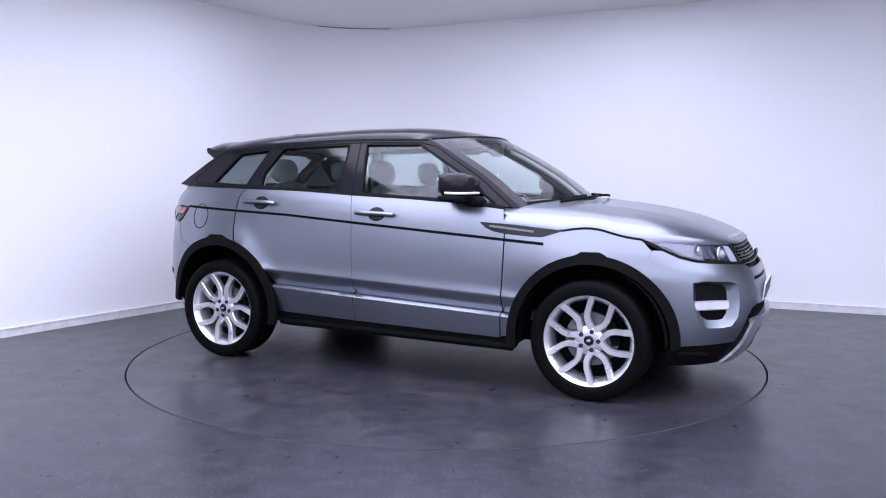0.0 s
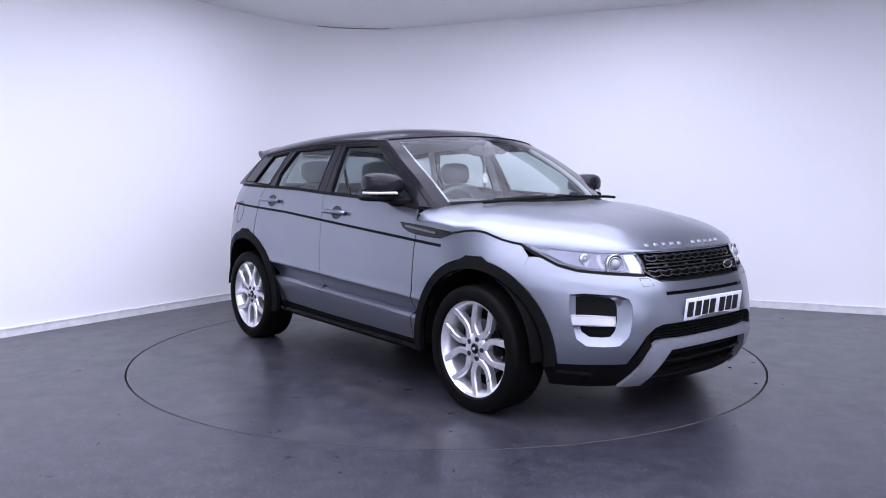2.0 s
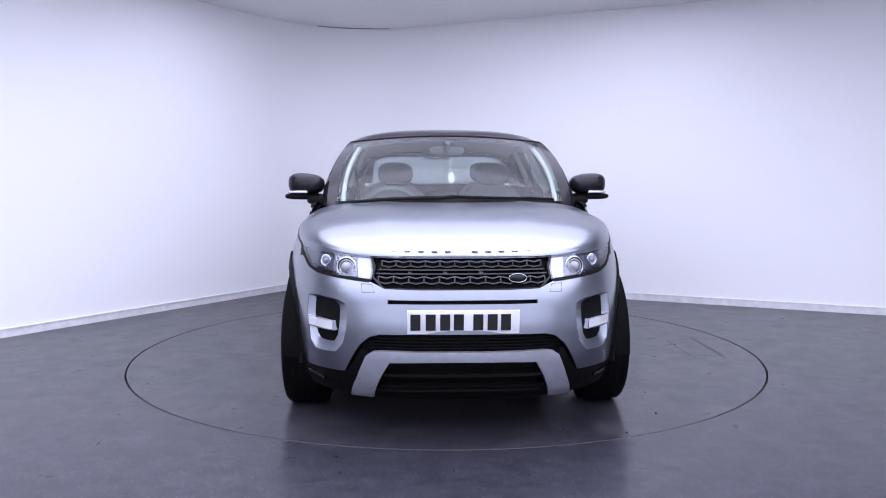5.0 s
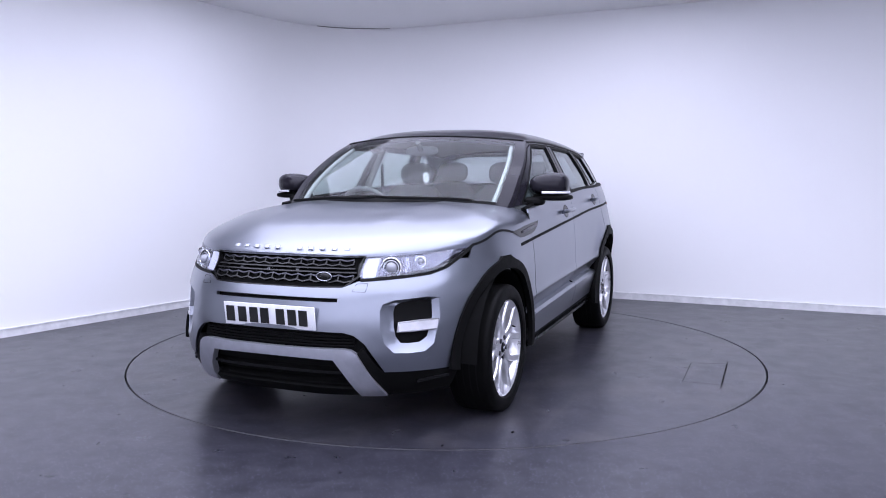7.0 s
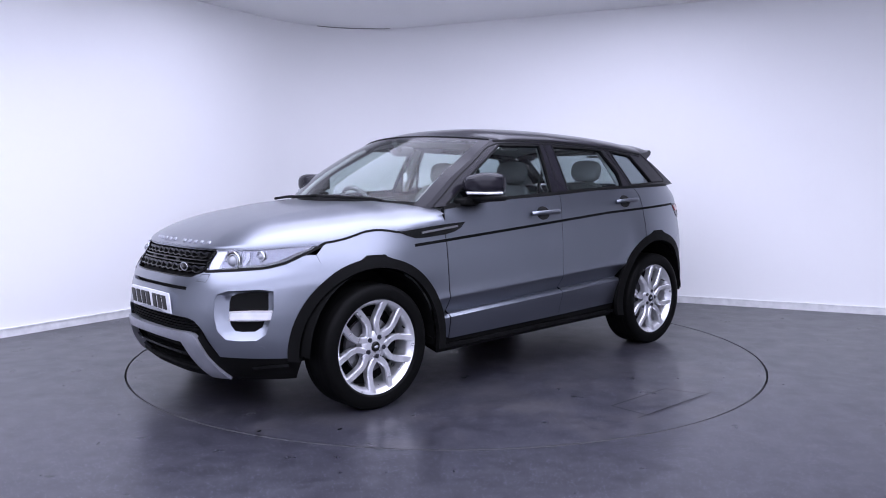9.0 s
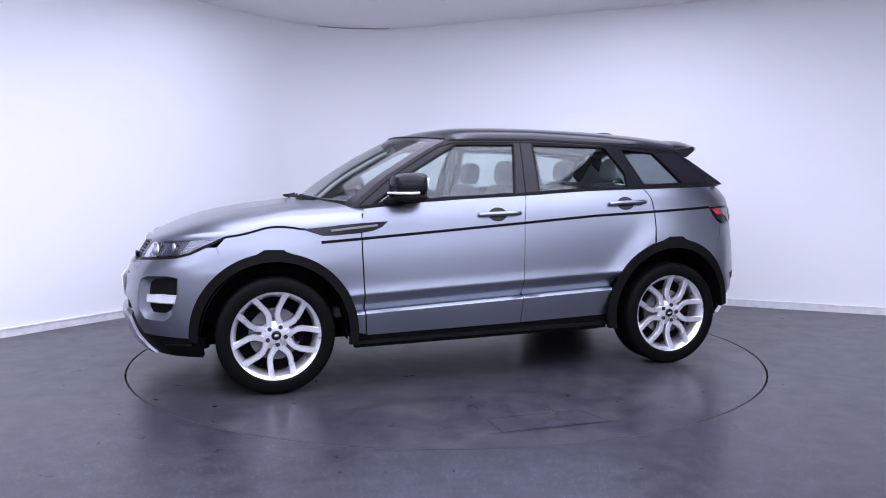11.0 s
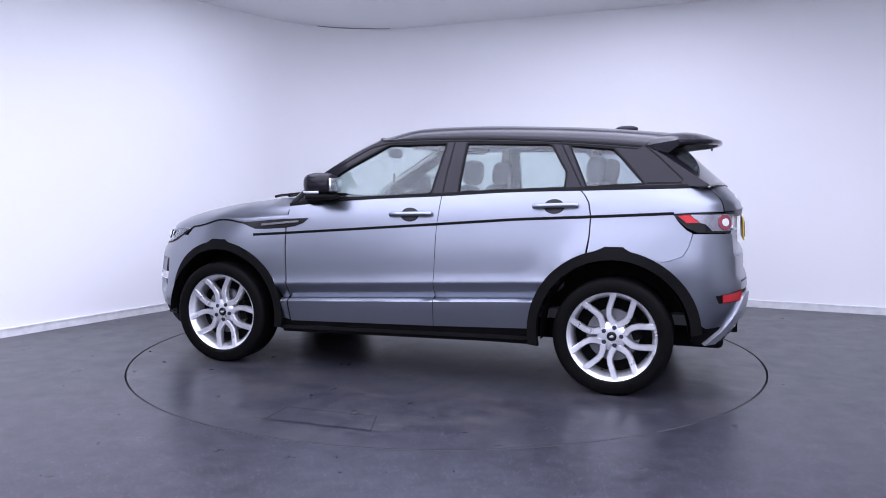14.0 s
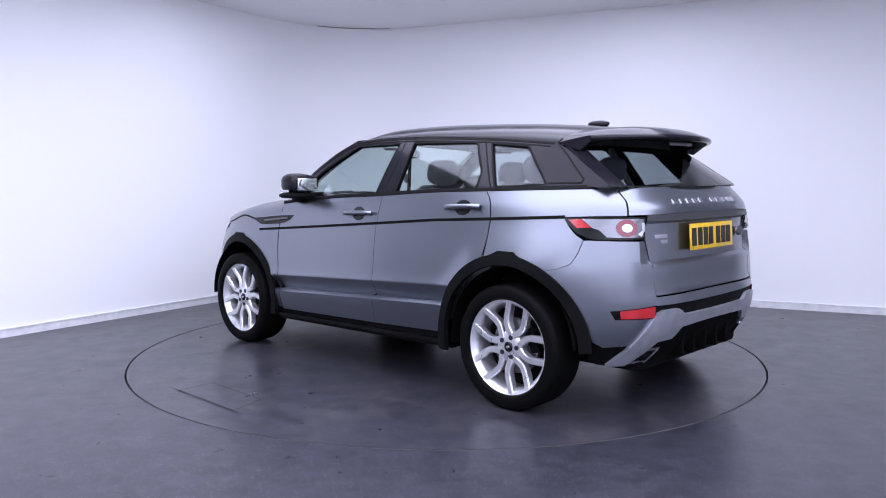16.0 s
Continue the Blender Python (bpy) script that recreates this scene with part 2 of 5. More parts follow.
# ---- the car's body surface, in car space: x forward, y to its left, z up ----
def curve(*knots):
    """A smooth curve through knots (a, b), without overshoot."""
    xs = [k[0] for k in knots]
    ys = [k[1] for k in knots]
    n = len(xs)
    h = [xs[i + 1] - xs[i] for i in range(n - 1)]
    d = [(ys[i + 1] - ys[i]) / h[i] for i in range(n - 1)]
    m = [d[0]] + [0.0] * (n - 2) + [d[-1]]
    for i in range(1, n - 1):
        if d[i - 1] * d[i] > 0:
            w1, w2 = 2 * h[i] + h[i - 1], h[i] + 2 * h[i - 1]
            m[i] = (w1 + w2) / (w1 / d[i - 1] + w2 / d[i])

    def at(x):
        if x <= xs[0]:
            return ys[0]
        if x >= xs[-1]:
            return ys[-1]
        i = 0
        while x > xs[i + 1]:
            i += 1
        s = (x - xs[i]) / h[i]
        return (ys[i] * (1 + 2 * s) * (1 - s) ** 2 + m[i] * h[i] * s * (1 - s) ** 2
                + ys[i + 1] * s * s * (3 - 2 * s) + m[i + 1] * h[i] * s * s * (s - 1))
    return at


# half width by height, front and rear ends by height
HALF = curve((0.22, 0.872), (0.33, 0.899), (0.42, 0.921), (0.499, 0.936), (0.502, 0.936), (0.517, 0.918), (0.522, 0.886), (0.56, 0.908), (0.60, 0.931),
             (0.614, 0.939), (0.621, 0.9400), (0.632, 0.9378), (0.66, 0.9330), (0.70, 0.9302), (0.75, 0.9285), (0.88, 0.920), (0.98, 0.907), (1.07, 0.892), (1.13, 0.876), (1.18, 0.858), (1.22, 0.842), (1.30, 0.80))
HALF_SMOOTH = curve((0.22, 0.885), (0.33, 0.912), (0.45, 0.926), (0.60, 0.932), (0.75, 0.931), (0.88, 0.922), (0.98, 0.908), (1.07, 0.893), (1.13, 0.876), (1.18, 0.858),
                    (1.22, 0.842), (1.30, 0.80))
NOSE = curve((0.20, 2.08), (0.27, 2.15), (0.36, 2.195), (0.45, 2.212), (0.55, 2.208), (0.66, 2.19), (0.74, 2.165), (0.80, 2.125), (0.86, 2.09), (0.92, 2.055), (1.0, 1.99))
TAIL = curve((0.20, -1.90), (0.30, -1.97), (0.42, -2.045), (0.50, -2.075), (0.60, -2.085), (0.66, -2.08), (0.70, -2.062), (0.818, -2.055), (0.842, -2.026), (1.03, -2.016),
             (1.06, -2.045), (1.12, -2.03), (1.17, -1.99), (1.21, -1.95), (1.26, -1.90))
TAIL_SIDE = curve((0.20, -1.90), (0.30, -1.97), (0.42, -2.045), (0.50, -2.075), (0.60, -2.085), (0.68, -2.081), (0.80, -2.069), (0.95, -2.053), (1.06, -2.043),
                  (1.12, -2.03), (1.17, -1.99), (1.21, -1.95), (1.26, -1.90))
X_FRONT, N_FRONT = 0.80, 3.0
X_REAR, N_REAR = -0.90, 4.2


def nose_at(z, y):
    return NOSE(z)


def tail_at(z, y):
    """The tail's x: the tailgate is set in between the smooth corners."""
    k = min(1.0, max(0.0, (abs(y) - 0.60) / 0.05))
    return TAIL(z) * (1 - k) + TAIL_SIDE(z) * k


def half_width(x, z):
    zr = z + 0.0466 * (min(1.0, max(-1.0, x)) + 0.22)
    k = min(1.0, max(0.0, (abs(x) - 0.98) / 0.16))
    k = k * k * (3 - 2 * k)
    w = HALF(zr) * (1 - k) + HALF_SMOOTH(zr) * k if k < 1 else HALF_SMOOTH(zr)
    w += 0.022 * math.exp(-((x - 1.33) / 0.40) ** 2 - ((z - 0.78) / 0.17) ** 2)
    w += 0.012 * math.exp(-((x + 1.33) / 0.46) ** 2 - ((z - 0.82) / 0.20) ** 2)
    # the rear haunch rises from the door along a slanting edge
    if -2.0 < x < -0.7:
        h = min(1.0, max(0.0, ((-0.80 - x) - (z - 0.64) * 0.85) / 0.15))
        w += 0.024 * h * h * (3 - 2 * h) * math.exp(-((z - 0.74) / 0.17) ** 2) * min(1.0, (x + 2.0) / 0.5)
    return w


def side_y(x, z):
    """Half width of the body at x and z."""
    w = half_width(x, z)
    if x > X_FRONT:
        u = (x - X_FRONT) / (NOSE(z) - X_FRONT)
        return w * max(0.0, 1 - u ** N_FRONT) ** (1 / N_FRONT)
    if x < X_REAR:
        u = (X_REAR - x) / (X_REAR - TAIL_SIDE(z))
        return w * max(0.0, 1 - u ** N_REAR) ** (1 / N_REAR)
    return w


def glass_y(x, z):
    """Half width of the cabin above the waistline."""
    d = z - 1.17
    y = 0.862 - 0.45 * d - 0.20 * d * d
    if x > 0.3:
        y *= 1 - 0.45 * (x - 0.3) ** 2
    if x < -0.8:
        y *= 1 - 0.10 * (-0.8 - x) ** 2
    return y


def end_x(y, z, front):
    """x of the nose (front) or tail at y and z."""
    x0, n, e = (X_FRONT, N_FRONT, NOSE(z)) if front else (X_REAR, N_REAR, tail_at(z, y))
    x = e
    for _ in range(4):
        w = half_width(x, z)
        x = x0 + (e - x0) * max(0.0, 1 - min(1.0, abs(y) / w) ** n) ** (1 / n)
    return x


# ---- panels: outlines laid on the body surface ----
SLOPE = 0.0466


def rise(x):
    return SLOPE * (min(1.0, max(-1.0, x)) + 0.22)


def map_side(u, w):
    z = w - rise(u)
    return Vector((u, side_y(u, z), z))


def map_inner(u, w):
    """A plain skin well inside the creases of the flank."""
    z = w - rise(u)
    return Vector((u, min(side_y(u, z), 0.90) - 0.040, z))


def map_glass(u, w):
    return Vector((u, glass_y(u, w), w))


def map_arch(u, w):
    return Vector((u, side_y(u, max(w, 0.66)), w))


def polar(theta, z, x0, n, end, way):
    c, s = abs(math.cos(theta)), abs(math.sin(theta))
    x, r = x0 + way * 0.85, 1.15
    for _ in range(4):
        a = abs(end(z, r * s) - x0)
        b = half_width(x, z)
        r = ((c / a) ** n + (s / b) ** n) ** (-1 / n)
        x = x0 + way * r * math.cos(theta)
    return Vector((x, r * math.sin(theta), z))


def map_front(u, w):
    return polar(u, w, X_FRONT, N_FRONT, nose_at, 1)


def map_rear(u, w):
    return polar(u, w, X_REAR, N_REAR, tail_at, -1)


def fy(y, z):
    return (math.atan2(y, end_x(y, z, True) - X_FRONT), z)


def fx(x, z):
    return (math.atan2(side_y(x, z), x - X_FRONT), z)


def ry(y, z):
    return (math.atan2(y, X_REAR - end_x(y, z, False)), z)


def rx(x, z):
    return (math.atan2(side_y(x, z), X_REAR - x), z)


def sd(x, z):
    return (x, z + rise(x))


def sym(half):
    """A whole outline from its left half, listed from the top middle to the bottom middle."""
    return list(half) + [(-u, w) for u, w in reversed(half)]


SIDE_CUTS = (0.33, 0.42, 0.47, 0.50, 0.517, 0.522, 0.54, 0.57, 0.60, 0.612, 0.621, 0.63, 0.645, 0.66, 0.68, 0.70, 0.75, 0.80, 0.84, 0.88, 0.92, 0.96, 1.0, 1.035, 1.07, 1.10, 1.13, 1.155, 1.18, 1.2)


def inside(p, poly):
    x, y = p
    odd = False
    for (x0, y0), (x1, y1) in zip(poly, poly[1:] + poly[:1]):
        if (y0 > y) != (y1 > y) and x < (x1 - x0) * (y - y0) / (y1 - y0) + x0:
            odd = not odd
    return odd


def hull(pts):
    """The convex outline of points."""
    pts = sorted(set(pts))

    def half(seq):
        out = []
        for p in seq:
            while len(out) > 1 and (out[-1][0] - out[-2][0]) * (p[1] - out[-2][1]) - (out[-1][1] - out[-2][1]) * (p[0] - out[-2][0]) <= 0:
                out.pop()
            out.append(p)
        return out[:-1]
    return half(pts) + half(pts[::-1])


def area(poly):
    return 0.5 * sum(a[0] * b[1] - b[0] * a[1] for a, b in zip(poly, poly[1:] + poly[:1]))


def inset_poly(poly, g):
    s = 1 if area(poly) > 0 else -1
    out = []
    n = len(poly)
    for i in range(n):
        p, q, r = (Vector(poly[(i + k) % n]) for k in (-1, 0, 1))
        d0, d1 = (q - p), (r - q)
        if d0.length < 1e-7 or d1.length < 1e-7:
            out.append(tuple(q))
            continue
        n0 = Vector((-d0.y, d0.x)).normalized()
        n1 = Vector((-d1.y, d1.x)).normalized()
        m = n0 + n1
        k = m.length_squared
        m = n1 if k < 0.3 else m * (2 / k)
        out.append(tuple(q + m * g * s))
    return out


def at_offset(fn, u, w, off, side=1):
    e = 0.004
    p = fn(u, w)
    if off:
        a = fn(u + e, w) - fn(u - e, w)
        b = fn(u, w + e) - fn(u, w - e)
        n = a.cross(b)
        if n.length > 1e-12:
            n.normalize()
            ref = Vector((p.x * 0.1, p.y, 0.0)) if fn in (map_side, map_glass, map_arch) else Vector((p.x, p.y, 0))
            if n.dot(ref) < 0:
                n = -n
            p = p + n * off
    return Vector((p.x, p.y * side, p.z))


def panel(fn, poly, off=0.0, thick=0.018, gap=0.002, du=0.07, dw=0.035, holes=(), side=1, cuts=None):
    """A shell over an outline on a surface, with thickness, cut fine enough to follow the curve. Holes are convex."""
    if fn in (map_front, map_rear):
        gap *= 0.5
    poly = inset_poly(poly, gap) if gap else list(poly)
    flat = bmesh.new()
    flat.faces.new([flat.verts.new((u, w, 0)) for u, w in poly])
    us = [p[0] for p in poly]
    ws = [p[1] for p in poly]

    def cut(co, no):
        bmesh.ops.bisect_plane(flat, geom=flat.verts[:] + flat.edges[:] + flat.faces[:], plane_co=co, plane_no=no, dist=1e-6)

    k = math.ceil(min(us) / du)
    while k * du < max(us):
        cut((k * du, 0, 0), (1, 0, 0))
        k += 1
    if cuts is None:
        k = math.ceil(min(ws) / dw)
        cuts = []
        while k * dw < max(ws):
            cuts.append(k * dw)
            k += 1
    for c in cuts:
        if min(ws) < c < max(ws):
            cut((0, c, 0), (0, 1, 0))
    for h in holes:
        for a, b in zip(h, list(h[1:]) + [h[0]]):
            cut((a[0], a[1], 0), (b[1] - a[1], a[0] - b[0], 0))
    if holes:
        gone = [f for f in flat.faces if any(inside(f.calc_center_median().to_2d(), list(h)) for h in holes)]
        bmesh.ops.delete(flat, geom=gone, context="FACES")
    bmesh.ops.triangulate(flat, faces=[f for f in flat.faces if len(f.verts) > 4])
    bm = bmesh.new()
    top, low = {}, {}
    for v in flat.verts:
        top[v] = bm.verts.new(at_offset(fn, v.co.x, v.co.y, off, side))
        low[v] = bm.verts.new(at_offset(fn, v.co.x, v.co.y, off - thick, side))
    for f in flat.faces:
        bm.faces.new([top[v] for v in f.verts])
        bm.faces.new([low[v] for v in reversed(f.verts)])
    for e in flat.edges:
        if len(e.link_faces) == 1:
            a, b = e.verts
            bm.faces.new((top[a], top[b], low[b], low[a]))
    flat.free()
    return bm


def strip(fn, path, half, off=0.004, thick=0.012, side=1, taper=1.0):
    """A raised band along a path on a surface."""
    bm = bmesh.new()
    rows = []
    n = len(path)
    for i, (u, w) in enumerate(path):
        a = Vector(path[max(0, i - 1)])
        b = Vector(path[min(n - 1, i + 1)])
        d = (b - a).normalized()
        h = half * (1 + (taper - 1) * i / (n - 1))
        du, dw = -d.y * h, d.x * h
        rows.append([bm.verts.new(at_offset(fn, u + du, w + dw, o, side)) if k else bm.verts.new(at_offset(fn, u - du, w - dw, o, side))
                     for k, o in ((1, off), (0, off), (0, off - thick), (1, off - thick))])
    for r0, r1 in zip(rows, rows[1:]):
        for i in range(4):
            j = (i + 1) % 4
            bm.faces.new((r0[i], r0[j], r1[j], r1[i]))
    bm.faces.new(rows[0])
    bm.faces.new(rows[-1][::-1])
    return bm


def dense(path, step=0.05):
    out = [path[0]]
    for a, b in zip(path, path[1:]):
        k = max(1, int(math.dist(a, b) / step))
        out += [(a[0] + (b[0] - a[0]) * i / k, a[1] + (b[1] - a[1]) * i / k) for i in range(1, k + 1)]
    return out


def arc(cx, cz, r, a0, a1, n=20):
    return [(cx + r * math.cos(radians(a0 + (a1 - a0) * i / n)), cz + r * math.sin(radians(a0 + (a1 - a0) * i / n))) for i in range(n + 1)]


def patch(fn, us, vs, thick=0.0, down=(0, 0, -1)):
    """A sheet over a grid of two parameters; thickness goes along down."""
    bm = bmesh.new()
    d = Vector(down)
    grids = []
    for k in ((0, 1) if thick else (0,)):
        grids.append([[bm.verts.new(Vector(fn(u, v)) + d * thick * k) for v in vs] for u in us])
    for k, g in enumerate(grids):
        for i in range(len(us) - 1):
            for j in range(len(vs) - 1):
                q = (g[i][j], g[i + 1][j], g[i + 1][j + 1], g[i][j + 1])
                bm.faces.new(q if k == 0 else q[::-1])
    if thick:
        a, b = grids
        rim = [(i, 0) for i in range(len(us))] + [(len(us) - 1, j) for j in range(1, len(vs))] + [(i, len(vs) - 1) for i in range(len(us) - 2, -1, -1)] + [(0, j) for j in range(len(vs) - 2, 0, -1)]
        for (i, j), (k, l) in zip(rim, rim[1:] + rim[:1]):
            bm.faces.new((a[i][j], a[k][l], b[k][l], b[i][j]))
    return bm


def lin(a, b, n):
    return [a + (b - a) * i / n for i in range(n + 1)]


def revolve(profile, n=64):
    """A ring about the y axis from (radius, y) points."""
    bm = bmesh.new()
    rows = []
    for i in range(n):
        a = 2 * math.pi * i / n
        rows.append([bm.verts.new((r * math.cos(a), y, r * math.sin(a))) for r, y in profile])
    for i in range(n):
        p, q = rows[i], rows[(i + 1) % n]
        for j in range(len(profile) - 1):
            bm.faces.new((p[j], q[j], q[j + 1], p[j + 1]))
    return bm


def tube(points, r, seg=10):
    """A round bar along points."""
    bm = bmesh.new()
    rows = []
    pts = [Vector(p) for p in points]
    for i, p in enumerate(pts):
        d = (pts[min(i + 1, len(pts) - 1)] - pts[max(i - 1, 0)]).normalized()
        s = d.cross(Vector((0, 0, 1)))
        if s.length < 1e-3:
            s = Vector((1, 0, 0))
        s.normalize()
        t = d.cross(s)
        rows.append([bm.verts.new(p + (s * math.cos(a) + t * math.sin(a)) * r) for a in [2 * math.pi * k / seg for k in range(seg)]])
    for a, b in zip(rows, rows[1:]):
        for k in range(seg):
            j = (k + 1) % seg
            bm.faces.new((a[k], a[j], b[j], b[k]))
    bm.faces.new(rows[0][::-1])
    bm.faces.new(rows[-1])
    return bm


def disc_at(centre, normal, r, depth, seg=24, r2=None):
    bm = bmesh.new()
    m = Matrix.Translation(centre) @ Vector(normal).to_track_quat("Z", "Y").to_matrix().to_4x4()
    bmesh.ops.create_cone(bm, cap_ends=True, segments=seg, radius1=r, radius2=r if r2 is None else r2, depth=depth, matrix=m)
    return bm


def blob(centre, size, power=2.6, seg=20, turn=None):
    """A rounded block: a ball pushed out towards its box."""
    bm = bmesh.new()
    bmesh.ops.create_uvsphere(bm, u_segments=seg, v_segments=seg // 2, radius=1)
    for v in bm.verts:
        c = v.co
        k = (abs(c.x) ** power + abs(c.y) ** power + abs(c.z) ** power) ** (-1 / power)
        v.co = Vector((c.x * k * size[0], c.y * k * size[1], c.z * k * size[2]))
    if turn is not None:
        bm.transform(turn)
    bmesh.ops.translate(bm, vec=centre, verts=bm.verts)
    return bm


# ---- the car ----
CAR = tagged(new("car"), "grey-blue metallic five-door off-road car with black roof", "car")
F_WHEEL, R_WHEEL, HUB_Z = (1.33, 0.347), (-1.33, 0.347), 0.347
ARCH_F, ARCH_R = (1.33, 0.350, 0.487), (-1.33, 0.362, 0.496)
HOOD_EDGE = curve((0.60, 1.005), (0.80, 1.0), (1.0, 0.985), (1.17, 0.969), (1.22, 0.978), (1.31, 0.985), (1.37, 0.979), (1.44, 0.960), (1.51, 0.942), (1.60, 0.928),
                  (1.75, 0.922), (1.86, 0.911), (1.97, 0.902), (2.05, 0.897), (2.12, 0.895))
BELT = curve((-1.80, 1.215), (-1.134, 1.197), (-0.75, 1.187), (-0.268, 1.159), (0.362, 1.128), (0.80, 1.086))
HOOD_MID = curve((0.60, 1.145), (1.10, 1.122), (1.40, 1.092), (1.70, 1.056), (1.90, 1.012), (2.0, 0.968), (2.06, 0.922), (2.12, 0.895))


def hood_point(theta, rho):
    """On the clamshell bonnet: rays from the middle of the scuttle to its edge."""
    c, s = math.cos(theta), math.sin(theta)
    lo, hi = 0.0, 1.6
    for _ in range(26):
        r = (lo + hi) / 2
        x, y = 0.95 + r * c, abs(r * s)
        if x < NOSE(HOOD_EDGE(x)) and y < side_y(x, HOOD_EDGE(x)):
            lo = r
        else:
            hi = r
    x, y = 0.95 + lo * c, lo * s
    ze = HOOD_EDGE(x)
    px, py = 0.95 + rho * lo * c, rho * lo * s
    zm = max(HOOD_MID(px), ze)
    z = ze + (zm - ze) * (1 - rho ** 4.2) ** 0.5
    # two soft folds that run forward
    fold = abs(py) - (0.44 - 0.10 * (px - 0.9))
    z += 0.006 * math.exp(-(fold / 0.05) ** 2) * min(1, max(0, (1.95 - px) / 0.4)) * (1 - rho ** 6)
    return Vector((px, py, z))


def bonnet():
    th = lin(radians(-101), radians(101), 90)
    rh = [0.08 + 0.92 * (1 - (1 - i / 22) ** 1.7) for i in range(23)]
    bm = patch(hood_point, th, rh, 0.012)
    hood = part("bonnet", bm, M_PAINT, CAR, "sculpted grey-blue metallic clamshell bonnet", 50)
    # raised maker's lettering as plain bars
    for k in range(11):
        if k == 5:
            continue
        y = 0.325 - k * 0.065
        x = end_x(y, 0.90, True)
        p0 = Vector((x - 0.035, y, 0))
        z = 0.918 + 0.006
        m = Matrix.Translation((p0.x, y, z)) @ pose(0, 0, 0, 0, 52, 0)
        part("lettering_bar", box(-0.009, -0.014, -0.006, 0.009, 0.014, 0.001, 0.002, m=m), M_SILVER, hood, "small raised silver bar")


def arch_arc(a, a0, a1, n=22):
    return arc(a[0], a[1], a[2], a0, a1, n)


def side_panels(s):
    # front wing
    top = [(x, HOOD_EDGE(x)) for x in lin(0.806, 1.60, 22)]
    wing = top + [(1.655, 0.868)] + arch_arc(ARCH_F, 54, 167) + [(0.868, 0.34), (0.795, 0.325), (0.802, 0.45), (0.816, 0.79), (0.818, 0.95)]
    part("front_wing", panel(map_side, [sd(*p) for p in wing], thick=0.008, side=s, cuts=SIDE_CUTS), M_PAINT, CAR)
    # doors
    bfront = [(-0.267, BELT(-0.264)), (-0.246, 0.97), (-0.229, 0.514), (-0.222, 0.340)]
    fd = [(x, BELT(x)) for x in lin(0.797, -0.267, 14)] + bfront[1:] + [(0.790, 0.318), (0.798, 0.45), (0.812, 0.79), (0.814, 0.97)]
    front = part("front_door", panel(map_side, [sd(*p) for p in fd], thick=0.008, side=s, cuts=SIDE_CUTS), M_PAINT, CAR)
    rd = [(x, BELT(x)) for x in lin(-0.268, -1.13, 12)] + [(-1.155, 1.17), (-1.180, 1.128), (-1.195, 1.044), (-1.192, 0.935), (-1.176, 0.835)] + arch_arc(ARCH_R, 72, 13, 14) + [(-0.845, 0.36)] + bfront[::-1][:-1]
    rear = part("rear_door", panel(map_side, [sd(*p) for p in rd], thick=0.008, side=s, cuts=SIDE_CUTS), M_PAINT, CAR)
    # rear quarter
    q = [rx(x, BELT(x)) for x in lin(-1.134, -1.80, 10)] + [rx(-1.86, 1.195), rx(-1.905, 1.15), rx(-1.93, 1.076), rx(-1.80, 1.074), rx(-1.655, 1.066), rx(-1.69, 1.015), rx(-1.73, 0.975), rx(-1.765, 0.955)]
    q += [rx(-1.745, 0.88), rx(-1.714, 0.827), rx(-1.64, 0.80), rx(-1.565, 0.785)] + [rx(*p) for p in arch_arc(ARCH_R, 120, 73, 12)]
    q += [rx(-1.197, 0.935), rx(-1.200, 1.044), rx(-1.185, 1.128), rx(-1.159, 1.17)]
    part("rear_quarter_panel", panel(map_rear, q, side=s, du=0.05, dw=0.03), M_PAINT, CAR)
    # fuel flap ring on the right
    if s < 0:
        c = sd(-1.52, 1.0)
        ring = [(c[0] + 0.072 * math.cos(a), c[1] + 0.085 * math.sin(a)) for a in lin(0, 2 * math.pi, 28)]
        part("fuel_flap", strip(map_side, ring, 0.0028, 0.0012, 0.004, s), M_SEAL, CAR, "thin round fuel flap joint")
    # waist seal, thin black line under the handles, lower lip
    part("waist_seal", strip(map_side, [sd(x, BELT(x) + 0.008) for x in lin(0.80, -1.80, 40)], 0.009, 0.006, 0.02, s), M_SEAL, CAR)
    line = dense([(1.06, 0.890), (0.82, 0.906), (0.303, 0.943), (-0.24, 0.983), (-0.753, 1.022), (-1.20, 1.044), (-1.66, 1.068)])
    part("side_trim_line", strip(map_side, [sd(*p) for p in line], 0.0085, 0.002, 0.02, s), M_TRIM, CAR, "slim black body line")
    # side vent
    v = [(0.650, 1.008), (0.690, 0.974), (0.745, 0.953), (0.82, 0.940), (0.98, 0.929), (1.05, 0.929), (1.10, 0.945), (1.172, 0.969), (0.95, 0.989), (0.80, 1.0)]
    vent = part("side_vent", panel(map_side, [sd(*p) for p in v], 0.003, 0.012, 0, side=s), M_GLOSSTRIM, CAR, "gloss black pointed side vent")
    part("vent_bar", strip(map_side, [sd(*p) for p in dense([(0.72, 0.985), (1.0, 0.957)])], 0.006, 0.012, 0.01, s), M_IRON, vent)
    part("bonnet_joint", strip(map_side, [sd(x, HOOD_EDGE(x)) for x in lin(1.15, 1.60, 18)], 0.006, 0.002, 0.02, s), M_SEAL, CAR)
